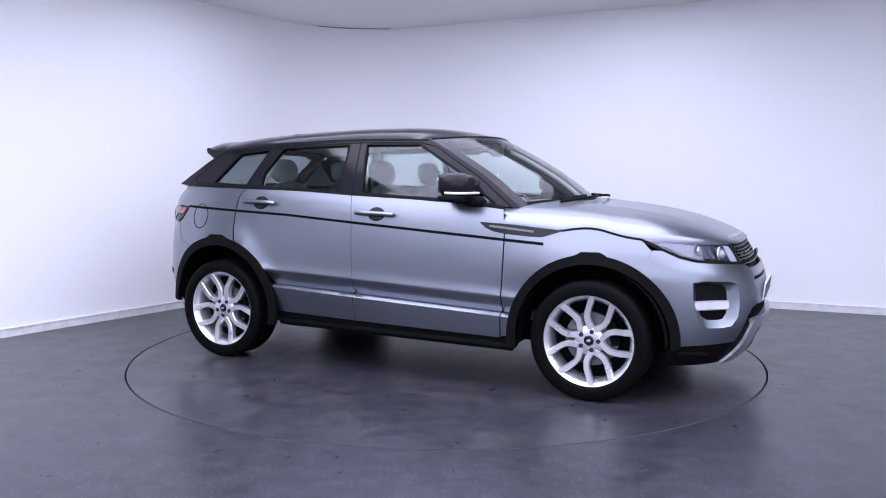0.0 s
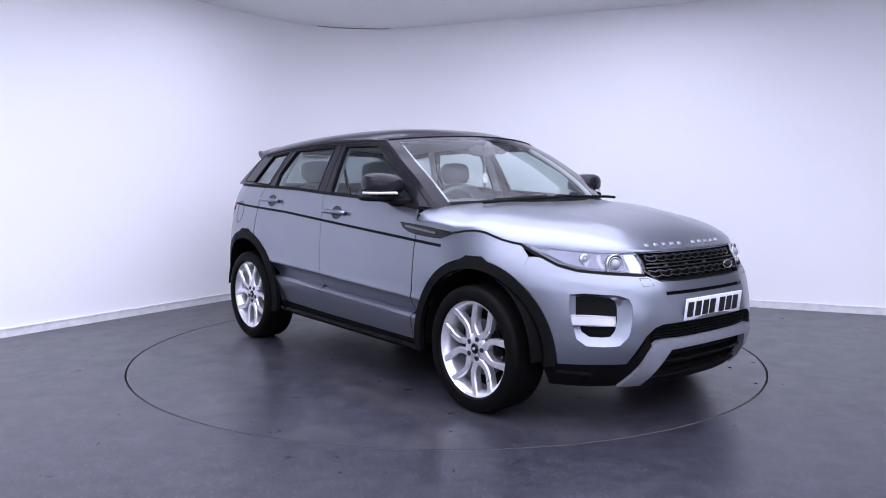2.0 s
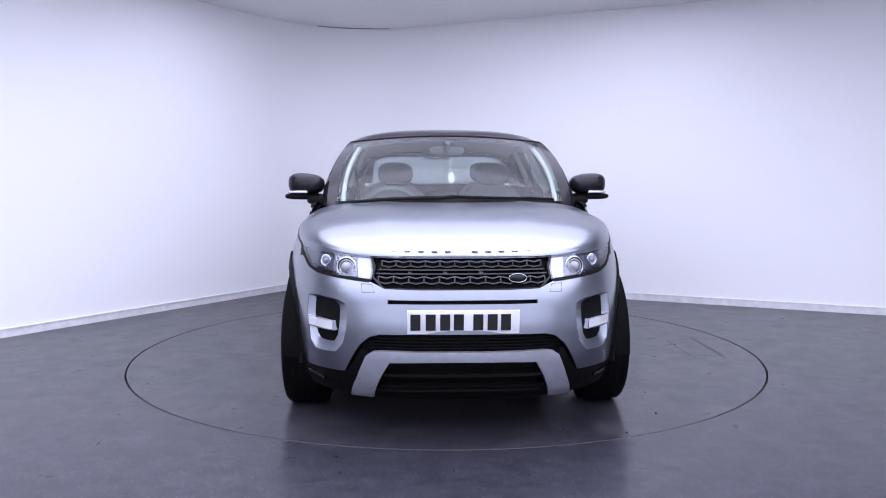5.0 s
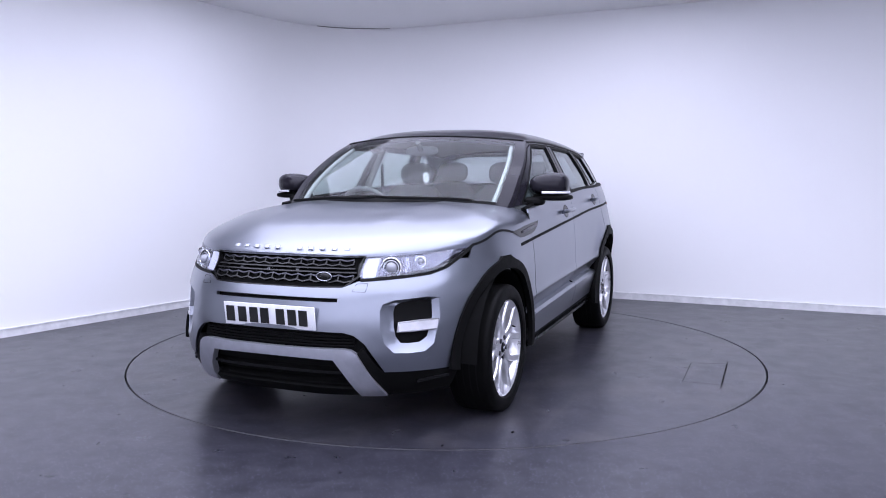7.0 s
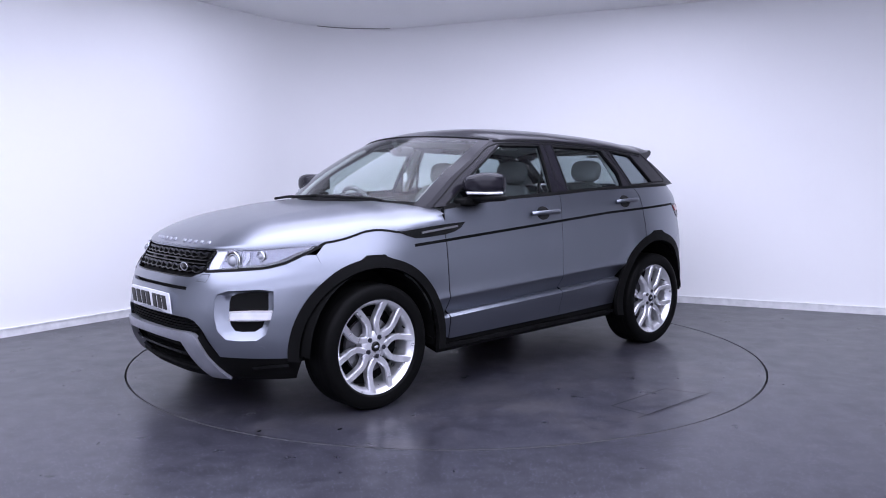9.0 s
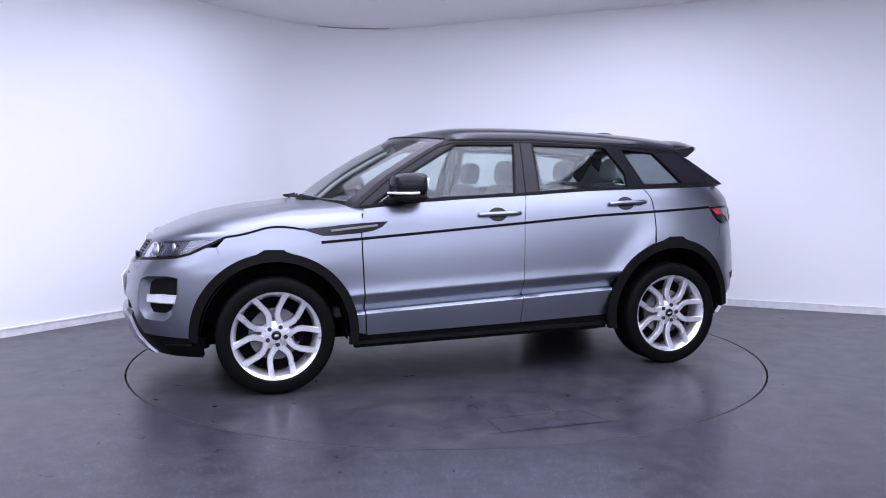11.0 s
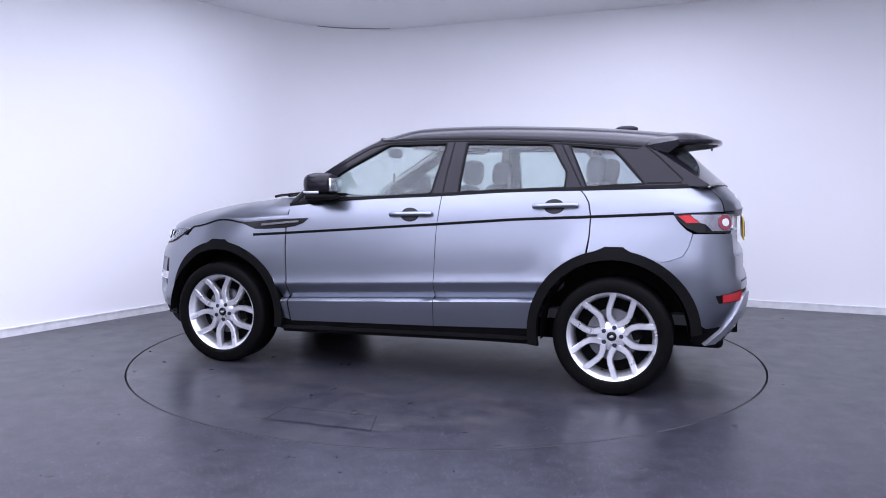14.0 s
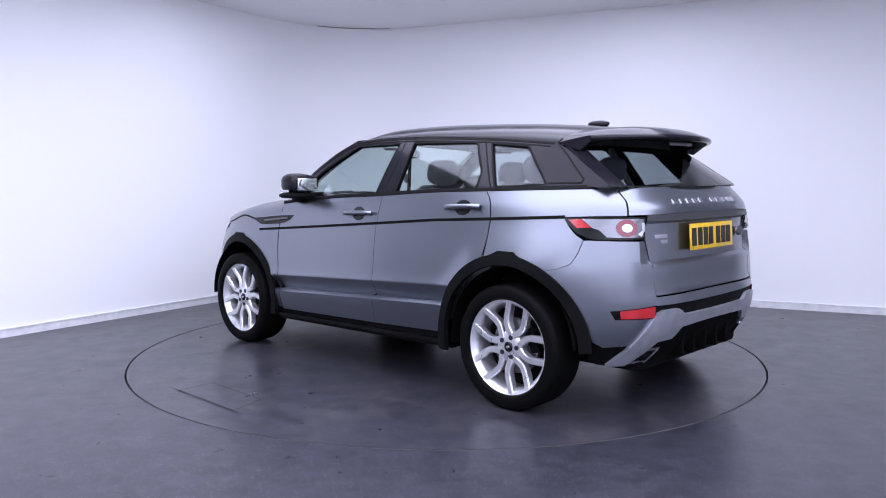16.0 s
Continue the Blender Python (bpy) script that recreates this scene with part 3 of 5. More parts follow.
    # wheel arch cladding, sill
    for name, a, fn, conv, lo, hi in (("front_arch_trim", ARCH_F, map_front, fx, -3, 189), ("rear_arch_trim", ARCH_R, map_rear, rx, -10, 178)):
        if name == "front_arch_trim":
            outer = arc(a[0], a[1], a[2], lo, 78, 16) + [(a[0] + 0.075, a[1] + 0.492), (a[0] + 0.06, a[1] + 0.502), (a[0] - 0.05, a[1] + 0.502), (a[0] - 0.065, a[1] + 0.490)] + arc(a[0], a[1], a[2], 102, hi, 16)
            inner = arc(a[0], a[1], 0.434, lo - 2, hi + 1, 30)
            bm = panel(map_arch, outer + inner[::-1], 0.010, 0.030, 0, 0.05, 0.03, side=s)
        else:
            outer = arc(a[0], a[1], a[2], lo, 78, 16) + [(a[0] + 0.06, a[1] + 0.503), (a[0] + 0.045, a[1] + 0.512), (a[0] - 0.06, a[1] + 0.512), (a[0] - 0.075, a[1] + 0.500)] + arc(a[0], a[1], a[2], 102, hi, 16)
            inner = arc(a[0], a[1], 0.438, lo - 2, hi + 1, 30)
            bm = panel(map_arch, outer + inner[::-1], 0.010, 0.030, 0, 0.05, 0.03, side=s)
        part(name, bm, M_TRIM, CAR, "black textured wheel arch trim")
        liner = bmesh.new()
        for r, y0, y1 in ((0.425, 0.60, 0.91),):
            pts = arc(a[0], a[1], r, lo + 2, hi - 2, 28)
            rows = [[liner.verts.new((x, y * s, z)) for y in (y0, y1)] for x, z in pts]
            for p, qn in zip(rows, rows[1:]):
                liner.faces.new((p[0], p[1], qn[1], qn[0]))
            cap = [r2[0] for r2 in rows]
            liner.faces.new(cap)
        part("wheel_arch_liner", liner, M_DARK, CAR)
    sill = [(0.91, 0.335), (0.86, 0.235), (-0.86, 0.262), (-0.865, 0.362), (-0.22, 0.336)]
    part("sill", panel(map_side, [sd(*p) for p in sill], -0.012, 0.10, 0, side=s), M_TRIM, CAR, "black plastic sill")
    part("sill_edge", strip(map_side, [sd(x, 0.292 - 0.016 * x) for x in lin(0.87, -0.86, 20)], 0.012, 0.012, 0.05, s), M_GLOSSTRIM, CAR)
    # dark body behind the joints
    inner = [(x, HOOD_EDGE(x) - 0.01) for x in lin(1.60, 0.80, 12)] + [(x, BELT(x)) for x in lin(0.78, -1.75, 10)] + [(-1.75, 0.80), (-1.60, 0.80)] + arch_arc(ARCH_R, 115, 5, 14) + [(-0.82, 0.30), (0.82, 0.28)] + arch_arc(ARCH_F, 175, 58, 14)
    part("inner_body", panel(map_inner, [sd(*p) for p in inner], 0.0, 0.008, 0, side=s), M_DARK, CAR)
    for path in (bfront, [(0.804, 1.06), (0.818, 0.97), (0.814, 0.79), (0.800, 0.45), (0.793, 0.325)], [(-1.135, 1.19), (-1.183, 1.128), (-1.198, 1.044), (-1.195, 0.935), (-1.175, 0.845)]):
        part("door_joint", strip(map_side, [sd(*p) for p in dense(path, 0.02)], 0.0016, -0.001, 0.02, s), M_SEAL, CAR)
    # handles, each over a flat dark patch coloured as the shade in its cup
    for door, x0, x1, z0, z1 in ((front, 0.060, -0.208, 1.036, 1.044), (rear, -0.862, -1.118, 1.096, 1.106)):
        cx, cz = (x0 + x1) / 2, (z0 + z1) / 2
        cup = [sd(cx + 0.01 + 0.062 * math.cos(a), cz + 0.044 * math.sin(a)) for a in lin(0, 2 * math.pi, 24)[:-1]]
        handle = part("door_handle", tube([at_offset(map_side, *sd(x0 + (x1 - x0) * k, z0 + (z1 - z0) * k), 0.036 - 0.02 * (2 * k - 1) ** 6, s) for k in lin(0, 1, 16)], 0.0145, 12), M_PAINT, door, "grey-blue metallic door handle")
        part("handle_cup_shade", panel(map_side, cup, 0.0015, 0.004, 0, 0.03, side=s), M_GRILLE, handle)
        part("handle_foot", strip(map_side, [sd(x0 - 0.012 - 0.012 * k, z0) for k in lin(0, 1, 3)], 0.010, 0.028, 0.04, s), M_TRIM, handle)
        part("handle_foot", strip(map_side, [sd(x1 + 0.012 + 0.012 * k, z1) for k in lin(0, 1, 3)], 0.010, 0.028, 0.04, s), M_TRIM, handle)


def a_pillar(v):
    """Side edge of the windscreen from its foot (0) to the roof (1)."""
    z = 1.089 + v * 0.428
    x = A_EDGE(z)
    return x, glass_y(x, z), z


A_EDGE = curve((1.089, 0.868), (1.16, 0.785), (1.262, 0.662), (1.377, 0.478), (1.46, 0.335), (1.517, 0.215))


def screen_point(u, v):
    x, y, z = a_pillar(v)
    cx, cz = 1.10 - 0.70 * v + 0.14 * v * (1 - v), 1.112 + 0.440 * v + 0.03 * v * (1 - v)
    k = u * u
    return Vector((cx * (1 - k) + x * k, u * y, cz * (1 - k) + z * k))


ROOF_MID = curve((-1.68, 1.553), (-1.29, 1.590), (-0.876, 1.613), (-0.336, 1.626), (-0.004, 1.620), (0.205, 1.596), (0.32, 1.570), (0.40, 1.552))
ROOF_RIM = curve((-1.56, 1.452), (-1.463, 1.462), (-0.999, 1.499), (-0.301, 1.527), (0.0, 1.525), (0.13, 1.520), (0.215, 1.517))


def roof_point(u, s):
    xe, xc = 0.215 - 1.70 * s, 0.40 - 2.04 * s
    ze, zc = ROOF_RIM(xe), ROOF_MID(xc)
    w = min(1.0, s * 7)
    w = w * w * (3 - 2 * w)
    a = abs(u)
    shape = (1 - w) * (1 - a * a) + w * (1 - a ** 3) ** 0.6
    return Vector((xc * (1 - a * a) + xe * a * a, u * glass_y(xe, ze), ze + (zc - ze) * shape))


def cabin():
    vs = lin(0, 1, 20)
    part("windscreen", patch(screen_point, lin(-0.91, 0.91, 36), lin(0.075, 0.955, 18)), M_SCREEN, CAR, "clear curved windscreen")
    part("windscreen_pillar", patch(screen_point, lin(-1, -0.91, 4), vs, 0.03, (-0.5, 0, -0.5)), M_BLACK, CAR, "gloss black windscreen pillar")
    part("windscreen_pillar", patch(screen_point, lin(0.91, 1, 4), vs, 0.03, (-0.5, 0, -0.5)), M_BLACK, CAR, "gloss black windscreen pillar")
    part("windscreen_header", patch(screen_point, lin(-0.91, 0.91, 30), lin(0.955, 1.0, 2), 0.02), M_BLACK, CAR)
    part("scuttle", patch(screen_point, lin(-0.99, 0.99, 30), lin(-0.03, 0.075, 4), 0.02), M_TRIM, CAR, "black plastic scuttle panel")
    for k in (-1, 1):
        part("pillar_trim", tube([screen_point(0.868 * k, v) + Vector((-0.03, 0, -0.03)) for v in lin(0.06, 0.95, 10)], 0.015, 8), M_LINER, CAR)
    # roof skin with a darker glass middle
    rim = [math.copysign(1 - (1 - abs(k)) ** 1.6, k) for k in lin(-1, 1, 44)]
    part("roof", patch(roof_point, rim, lin(0, 1, 48), 0.02), M_BLACK, CAR, "gloss black roof panel", 60)
    part("headliner", patch(lambda u, s: roof_point(u, s) + Vector((0, 0, -0.045)), lin(-0.93, 0.93, 16), lin(0.03, 0.97, 20)), M_LINER, CAR)
    part("roof_joint", strip_3d([screen_point(u, 1.0) + Vector((-0.004, 0, 0.003)) for u in lin(-0.98, 0.98, 30)], 0.005), M_SEAL, CAR)
    for s in (1, -1):
        roofline = [(x, ROOF_RIM(x)) for x in lin(0.215, -1.475, 26)]
        lower = [(x, BELT(x) + 0.010) for x in lin(-1.83, 0.80, 26)]
        rear = [(-1.53, 1.435), (-1.585, 1.405), (-1.70, 1.328), (-1.80, 1.262), (-1.845, 1.232)]
        front = [(A_EDGE(z), z) for z in lin(1.089, 1.50, 12)]
        outline = roofline + rear + lower + front
        g_front = [(0.725, 1.112), (0.456, 1.316), (0.150, 1.488), (-0.248, 1.493), (-0.193, 1.172)]
        g_rear = [(-0.382, 1.493), (-0.900, 1.482), (-0.928, 1.472), (-1.034, 1.304), (-1.030, 1.208), (-0.370, 1.182)]
        g_quarter = [(-1.035, 1.472), (-1.300, 1.447), (-1.490, 1.236), (-1.160, 1.216)]
        part("side_window_frame", panel(map_glass, outline, 0.0, 0.03, 0, 0.09, 0.05, holes=(g_front, g_rear, g_quarter), side=s), M_BLACK, CAR, "gloss black pillars and window frame")
        for name, g, m in (("front_side_window", g_front, M_GLASS), ("rear_side_window", g_rear, M_GLASS), ("quarter_window", g_quarter, M_PRIVACY)):
            win = part(name, panel(map_glass, inset_poly(g, -0.004), -0.010, 0.0005, 0, 0.12, 0.08, side=s), m, CAR, "tinted side window glass")
            closed = dense(list(g) + [g[0]], 0.06)
            part("window_seal", strip(map_glass, closed, 0.006, 0.002, 0.014, s), M_SEAL, win)
        for path in ([(-0.300, 1.522), (-0.268, 1.17)], [(-0.975, 1.497), (-1.10, 1.27), (-1.138, 1.207)]):
            part("door_joint", strip(map_glass, dense(path), 0.004, 0.001, 0.012, s), M_SEAL, CAR)
        part("door_joint", strip(map_glass, dense([(-1.48, 1.460), (-1.56, 1.395), (-1.70, 1.262), (-1.69, 1.243), (-1.50, 1.240)], 0.04), 0.004, 0.0015, 0.012, s), M_SEAL, CAR)
        part("roof_gutter", strip(map_glass, [(x, ROOF_RIM(x) - 0.006) for x in lin(0.20, -1.46, 30)], 0.005, 0.003, 0.014, s), M_SEAL, CAR)
        part("window_frame_line", strip(map_glass, [(A_EDGE(z) - 0.045, z) for z in lin(1.10, 1.47, 14)] + [(x, ROOF_RIM(x) - 0.022) for x in lin(0.16, -1.44, 20)], 0.003, 0.0025, 0.01, s), M_SEAL, CAR)


def strip_3d(points, r):
    return tube(points, r, 6)


def rear_glass_point(u, v):
    k = u * u
    z = 1.226 + v * 0.205
    xe = -1.852 + v * 0.315
    ye = glass_y(xe, z)
    xc, zc = -1.955 + v * 0.30 + 0.02 * v * (1 - v), 1.216 + v * 0.275
    return Vector((xc * (1 - k) + xe * k, u * ye, zc * (1 - k) + z * k))


def spoiler_point(u, v):
    """From the roof's rear edge (0) to the wing's lip (1)."""
    a = roof_point(u, 1.0)
    k = abs(u)
    tip = Vector((-1.905 + 0.245 * k ** 2.6, u * 0.648, 1.508 - 0.016 * k ** 2.2))
    p = a.lerp(tip, v)
    p.z += 0.022 * math.sin(math.pi * v) * (1 - k ** 4)
    return p


def tailgate():
    up = sym([ry(0, 1.222), ry(0.30, 1.222), ry(0.55, 1.219), rx(-1.848, 1.212), rx(-1.864, 1.195), rx(-1.909, 1.15), rx(-1.934, 1.078), ry(0.45, 1.084), ry(0.2, 1.086), ry(0, 1.086)])
    gate = part("tailgate", panel(map_rear, up, 0, 0.02, du=0.05, dw=0.025), M_PAINT, CAR, "grey-blue metallic tailgate")
    low = sym([ry(0, 1.046), ry(0.3, 1.046), ry(0.600, 1.044), ry(0.592, 0.95), ry(0.572, 0.84), ry(0.578, 0.668), ry(0.3, 0.670), ry(0, 0.671)])
    part("lower_panel", panel(map_rear, low, -0.002, 0.02, du=0.05, dw=0.008), M_PAINT, gate)
    bar = sym([ry(0, 1.084), ry(0.3, 1.084), ry(0.605, 1.080), ry(0.602, 1.048), ry(0.3, 1.048), ry(0, 1.048)])
    part("number_plate_bar", panel(map_rear, bar, 0.004, 0.02, 0, 0.05), M_IRON, gate, "dark grey bar over the plate")
    part("rear_window", patch(rear_glass_point, lin(-0.84, 0.84, 24), lin(0.03, 1, 10)), M_REARGLASS, gate, "tinted rear window")
    for s in (-1, 1):
        part("rear_pillar", patch(rear_glass_point, lin(0.84 * s, 1.0 * s, 4), lin(0, 1, 10), 0.03, (1, 0, 0)), M_BLACK, gate)
    part("window_foot", patch(rear_glass_point, lin(-0.93, 0.93, 24), lin(-0.01, 0.03, 2), 0.010, (1, 0, 0)), M_SEAL, gate)
    wing = part("roof_spoiler", patch(spoiler_point, lin(-1, 1, 40), lin(0, 1, 16), 0.014), M_BLACK, CAR, "gloss black roof spoiler", 40)
    part("spoiler_lip", tube([spoiler_point(u, 1.0) + Vector((0.006, 0, -0.012)) for u in lin(-0.99, 0.99, 40)], 0.017, 10), M_BLACK, wing)

    for s in (1, -1):
        cap = bmesh.new()
        ring = [spoiler_point(s, v) for v in lin(0, 1, 6)] + [Vector((-1.672, 0.648 * s, 1.462)), Vector((-1.605, 0.650 * s, 1.415)), Vector((-1.545, 0.665 * s, 1.432))]
        a = [cap.verts.new(p + Vector((0, 0.004 * s, 0.002))) for p in ring]
        b = [cap.verts.new(p + Vector((0, -0.10 * s, 0.0 if i < 7 else 0.02))) for i, p in enumerate(ring)]
        cap.faces.new(a)
        cap.faces.new(b[::-1])
        for i in range(len(ring)):
            j = (i + 1) % len(ring)
            cap.faces.new((a[i], a[j], b[j], b[i]))
        part("spoiler_end", cap, M_BLACK, wing)

    def under(u, v):
        return spoiler_point(u, 0.15 + 0.82 * v) + Vector((0.0, 0, -0.02 - 0.045 * (1 - v)))
    part("spoiler_underside", patch(under, lin(-0.97, 0.97, 30), lin(0, 1, 8), 0.01), M_TRIM, wing)
    part("brake_light", box(-0.008, -0.13, -0.010, 0.008, 0.13, 0.010, 0.004, m=Matrix.Translation((-1.850, 0, 1.462))), M_IRON, wing, "long grey high brake light lens")
    # raised lettering as plain bars
    for k in range(11):
        if k == 5:
            continue
        y = 0.36 - k * 0.072
        u, w = ry(y, 1.146)
        part("lettering_bar", panel(map_rear, [(u - 0.012, w - 0.011), (u + 0.012, w - 0.011), (u + 0.012, w + 0.011), (u - 0.012, w + 0.011)], 0.004, 0.006, 0), M_CHROME, gate, "small raised silver bar")
    for y0, y1, w in ((0.53, 0.43, 0.966), (0.485, 0.43, 0.937)):
        (a, _), (b, _) = ry(y0, w), ry(y1, w)
        part("model_badge", panel(map_rear, [(a, w - 0.009), (b, w - 0.009), (b, w + 0.009), (a, w + 0.009)], 0.004, 0.006, 0), M_SILVER, gate, "small silver badge")
    part("maker_badge", blob((-2.018, -0.44, 0.955), (0.010, 0.055, 0.028), 2), M_IRON, gate, "small oval badge")
    plate("rear_number_plate", -2.052, 0.952, 0.522, 0.142, -1, M_PLATE_Y, "yellow number plate with dark bars", gate, 3.5)


def plate(name, x, z, w, h, way, mat, label, parent, tilt):
    m = Matrix.Translation((x, 0, z)) @ pose(0, 0, 0, 0, -tilt * way, 0)
    p = part(name, box(-0.004, -w / 2, -h / 2, 0.004, w / 2, h / 2, 0.002, m=m), mat, parent, label)
    xs = [-0.222, -0.152, -0.085, -0.022, 0.068, 0.134, 0.196]
    for k, cx in enumerate(xs):
        y = cx * way * (w / 0.52)
        part("character_bar", box(-0.001, y - 0.023, -h * 0.34, 0.0055, y + 0.023, h * 0.34, m=m @ pose(0.003 * way - (0 if way > 0 else 0.005), 0, 0)), M_INK, p)


def rear_end():
    half = [ry(0, 0.662), ry(0.3, 0.662), ry(0.582, 0.660), ry(0.580, 0.80), ry(0.598, 0.946), rx(-1.90, 0.950), rx(-1.80, 0.952), rx(-1.766, 0.952), rx(-1.746, 0.88), rx(-1.715, 0.826), rx(-1.64, 0.799), rx(-1.566, 0.784)]
    half += [rx(*p) for p in arc(ARCH_R[0], ARCH_R[1], ARCH_R[2] - 0.01, 119, 172, 12)]
    half += [rx(-1.85, 0.40), ry(0.672, 0.41), ry(0.615, 0.50), ry(0.585, 0.560), ry(0.60, 0.615), ry(0.3, 0.612), ry(0, 0.611)]
    body = part("rear_bumper", panel(map_rear, sym(half), 0, 0.02, du=0.05, dw=0.025), M_PAINT, CAR, "grey-blue rear bumper")
    ins = sym([ry(0, 0.612), ry(0.3, 0.613), ry(0.60, 0.616), ry(0.56, 0.545), ry(0.3, 0.53), ry(0, 0.53)])
    part("bumper_insert", panel(map_rear, ins, -0.006, 0.02, 0.001, du=0.05), M_TRIM, body)
    for s in (1, -1):
        f = [(u * s, w) for u, w in [ry(0.597, 0.613), ry(0.765, 0.597), ry(0.760, 0.557), ry(0.597, 0.557)]]
        edge = [(u * s, w) for u, w in [ry(0.588, 0.618), ry(0.798, 0.596), ry(0.778, 0.551), ry(0.590, 0.551)]]
        holder = part("fog_light_surround", panel(map_rear, edge, 0.002, 0.012, 0, du=0.05), M_TRIM, body)
        part("rear_fog_light", panel(map_rear, f, 0.006, 0.012, 0, du=0.05), M_RED, holder, "red rear fog light")
    band_u = [ry(0, 0.548), ry(0.3, 0.551), ry(0.360, 0.553), ry(0.405, 0.580), ry(0.43, 0.590), ry(0.545, 0.590), ry(0.585, 0.577), ry(0.635, 0.507), ry(0.697, 0.381), ry(0.735, 0.300)]
    band_l = [ry(0.655, 0.300), ry(0.60, 0.36), ry(0.54, 0.425), ry(0.43, 0.43), ry(0.372, 0.488), ry(0.2, 0.494), ry(0, 0.495)]
    part("rear_skid_trim", panel(map_rear, sym(band_u + band_l), 0.014, 0.03, 0, du=0.05), M_SILVER, body, "satin silver rear skid trim")
    val = sym([ry(0, 0.50), ry(0.37, 0.50), ry(0.45, 0.43), ry(0.60, 0.40), rx(-1.86, 0.42), rx(-1.80, 0.42), rx(-1.77, 0.32), rx(-1.80, 0.295), ry(0.62, 0.285), ry(0.40, 0.26), ry(0, 0.25)])
    part("rear_valance", panel(map_rear, val, -0.008, 0.03, 0, du=0.05), M_DARK, body)
    for y in (-0.27, -0.14, 0.0, 0.14, 0.27):
        part("diffuser_fin", box(-2.035, y - 0.012, 0.30, -1.90, y + 0.012, 0.47, 0.004), M_DARK, body)
    for s in (1, -1):
        pipe = [ry(0.50, 0.385), ry(0.655, 0.385), ry(0.70, 0.318), ry(0.54, 0.312)]
        pipe = [(u * s, w) for u, w in pipe]
        tip = part("exhaust_tip", strip(map_rear, dense(pipe + [pipe[0]], 0.04), 0.008, 0.012, 0.06), M_CHROME, body, "angular chrome exhaust tip")
        part("exhaust_hole", panel(map_rear, pipe, -0.006, 0.02, 0, du=0.05), M_GAP, tip)
    for s in (1, -1):
        lamp = [rx(-1.655, 1.062), rx(-1.80, 1.070), ry(0.735, 1.070), ry(0.604, 1.072), ry(0.600, 0.955), ry(0.70, 0.954), rx(-1.84, 0.955), rx(-1.79, 0.960), rx(-1.73, 0.985), rx(-1.695, 1.018)]
        house = part("tail_light", panel(map_rear, [(u * s, w) for u, w in lamp], 0.002, 0.02, 0.002, du=0.04), M_GLOSSTRIM, CAR, "tail light in black housing with red and clear lenses")
        red = [rx(-1.682, 1.054), rx(-1.74, 1.060), rx(-1.795, 1.016), rx(-1.728, 1.013)]
        part("red_lens", panel(map_rear, [(u * s, w) for u, w in red], 0.006, 0.01, 0, du=0.03), M_RED, house)
        clear = [rx(-1.745, 1.060), ry(0.74, 1.060), ry(0.625, 1.060), ry(0.625, 0.968), ry(0.74, 0.966), rx(-1.865, 0.968), rx(-1.83, 1.005), rx(-1.80, 1.014)]
        part("clear_lens", panel(map_rear, [(u * s, w) for u, w in clear], 0.006, 0.01, 0, du=0.03), M_REFLECTOR, house)
        cu, cw = ry(0.712, 1.014)
        for r, m, nm, o in ((0.044, M_DARKRED, "round_red_lens", 0.009), (0.022, M_WHITE_LENS, "round_clear_lens", 0.012)):
            circ = [((cu + r * 1.0 * math.cos(a)) * s, cw + r * math.sin(a)) for a in lin(0, 2 * math.pi, 24)[:-1]]
            part(nm, panel(map_rear, circ, o, 0.006, 0, du=0.012, dw=0.012), m, house)
        part("led_strip", strip(map_rear, [(u * s, w) for u, w in [ry(0.632, 1.045), ry(0.630, 1.0), ry(0.66, 0.975)]], 0.008, 0.010, 0.006), M_WHITE_LENS, house)


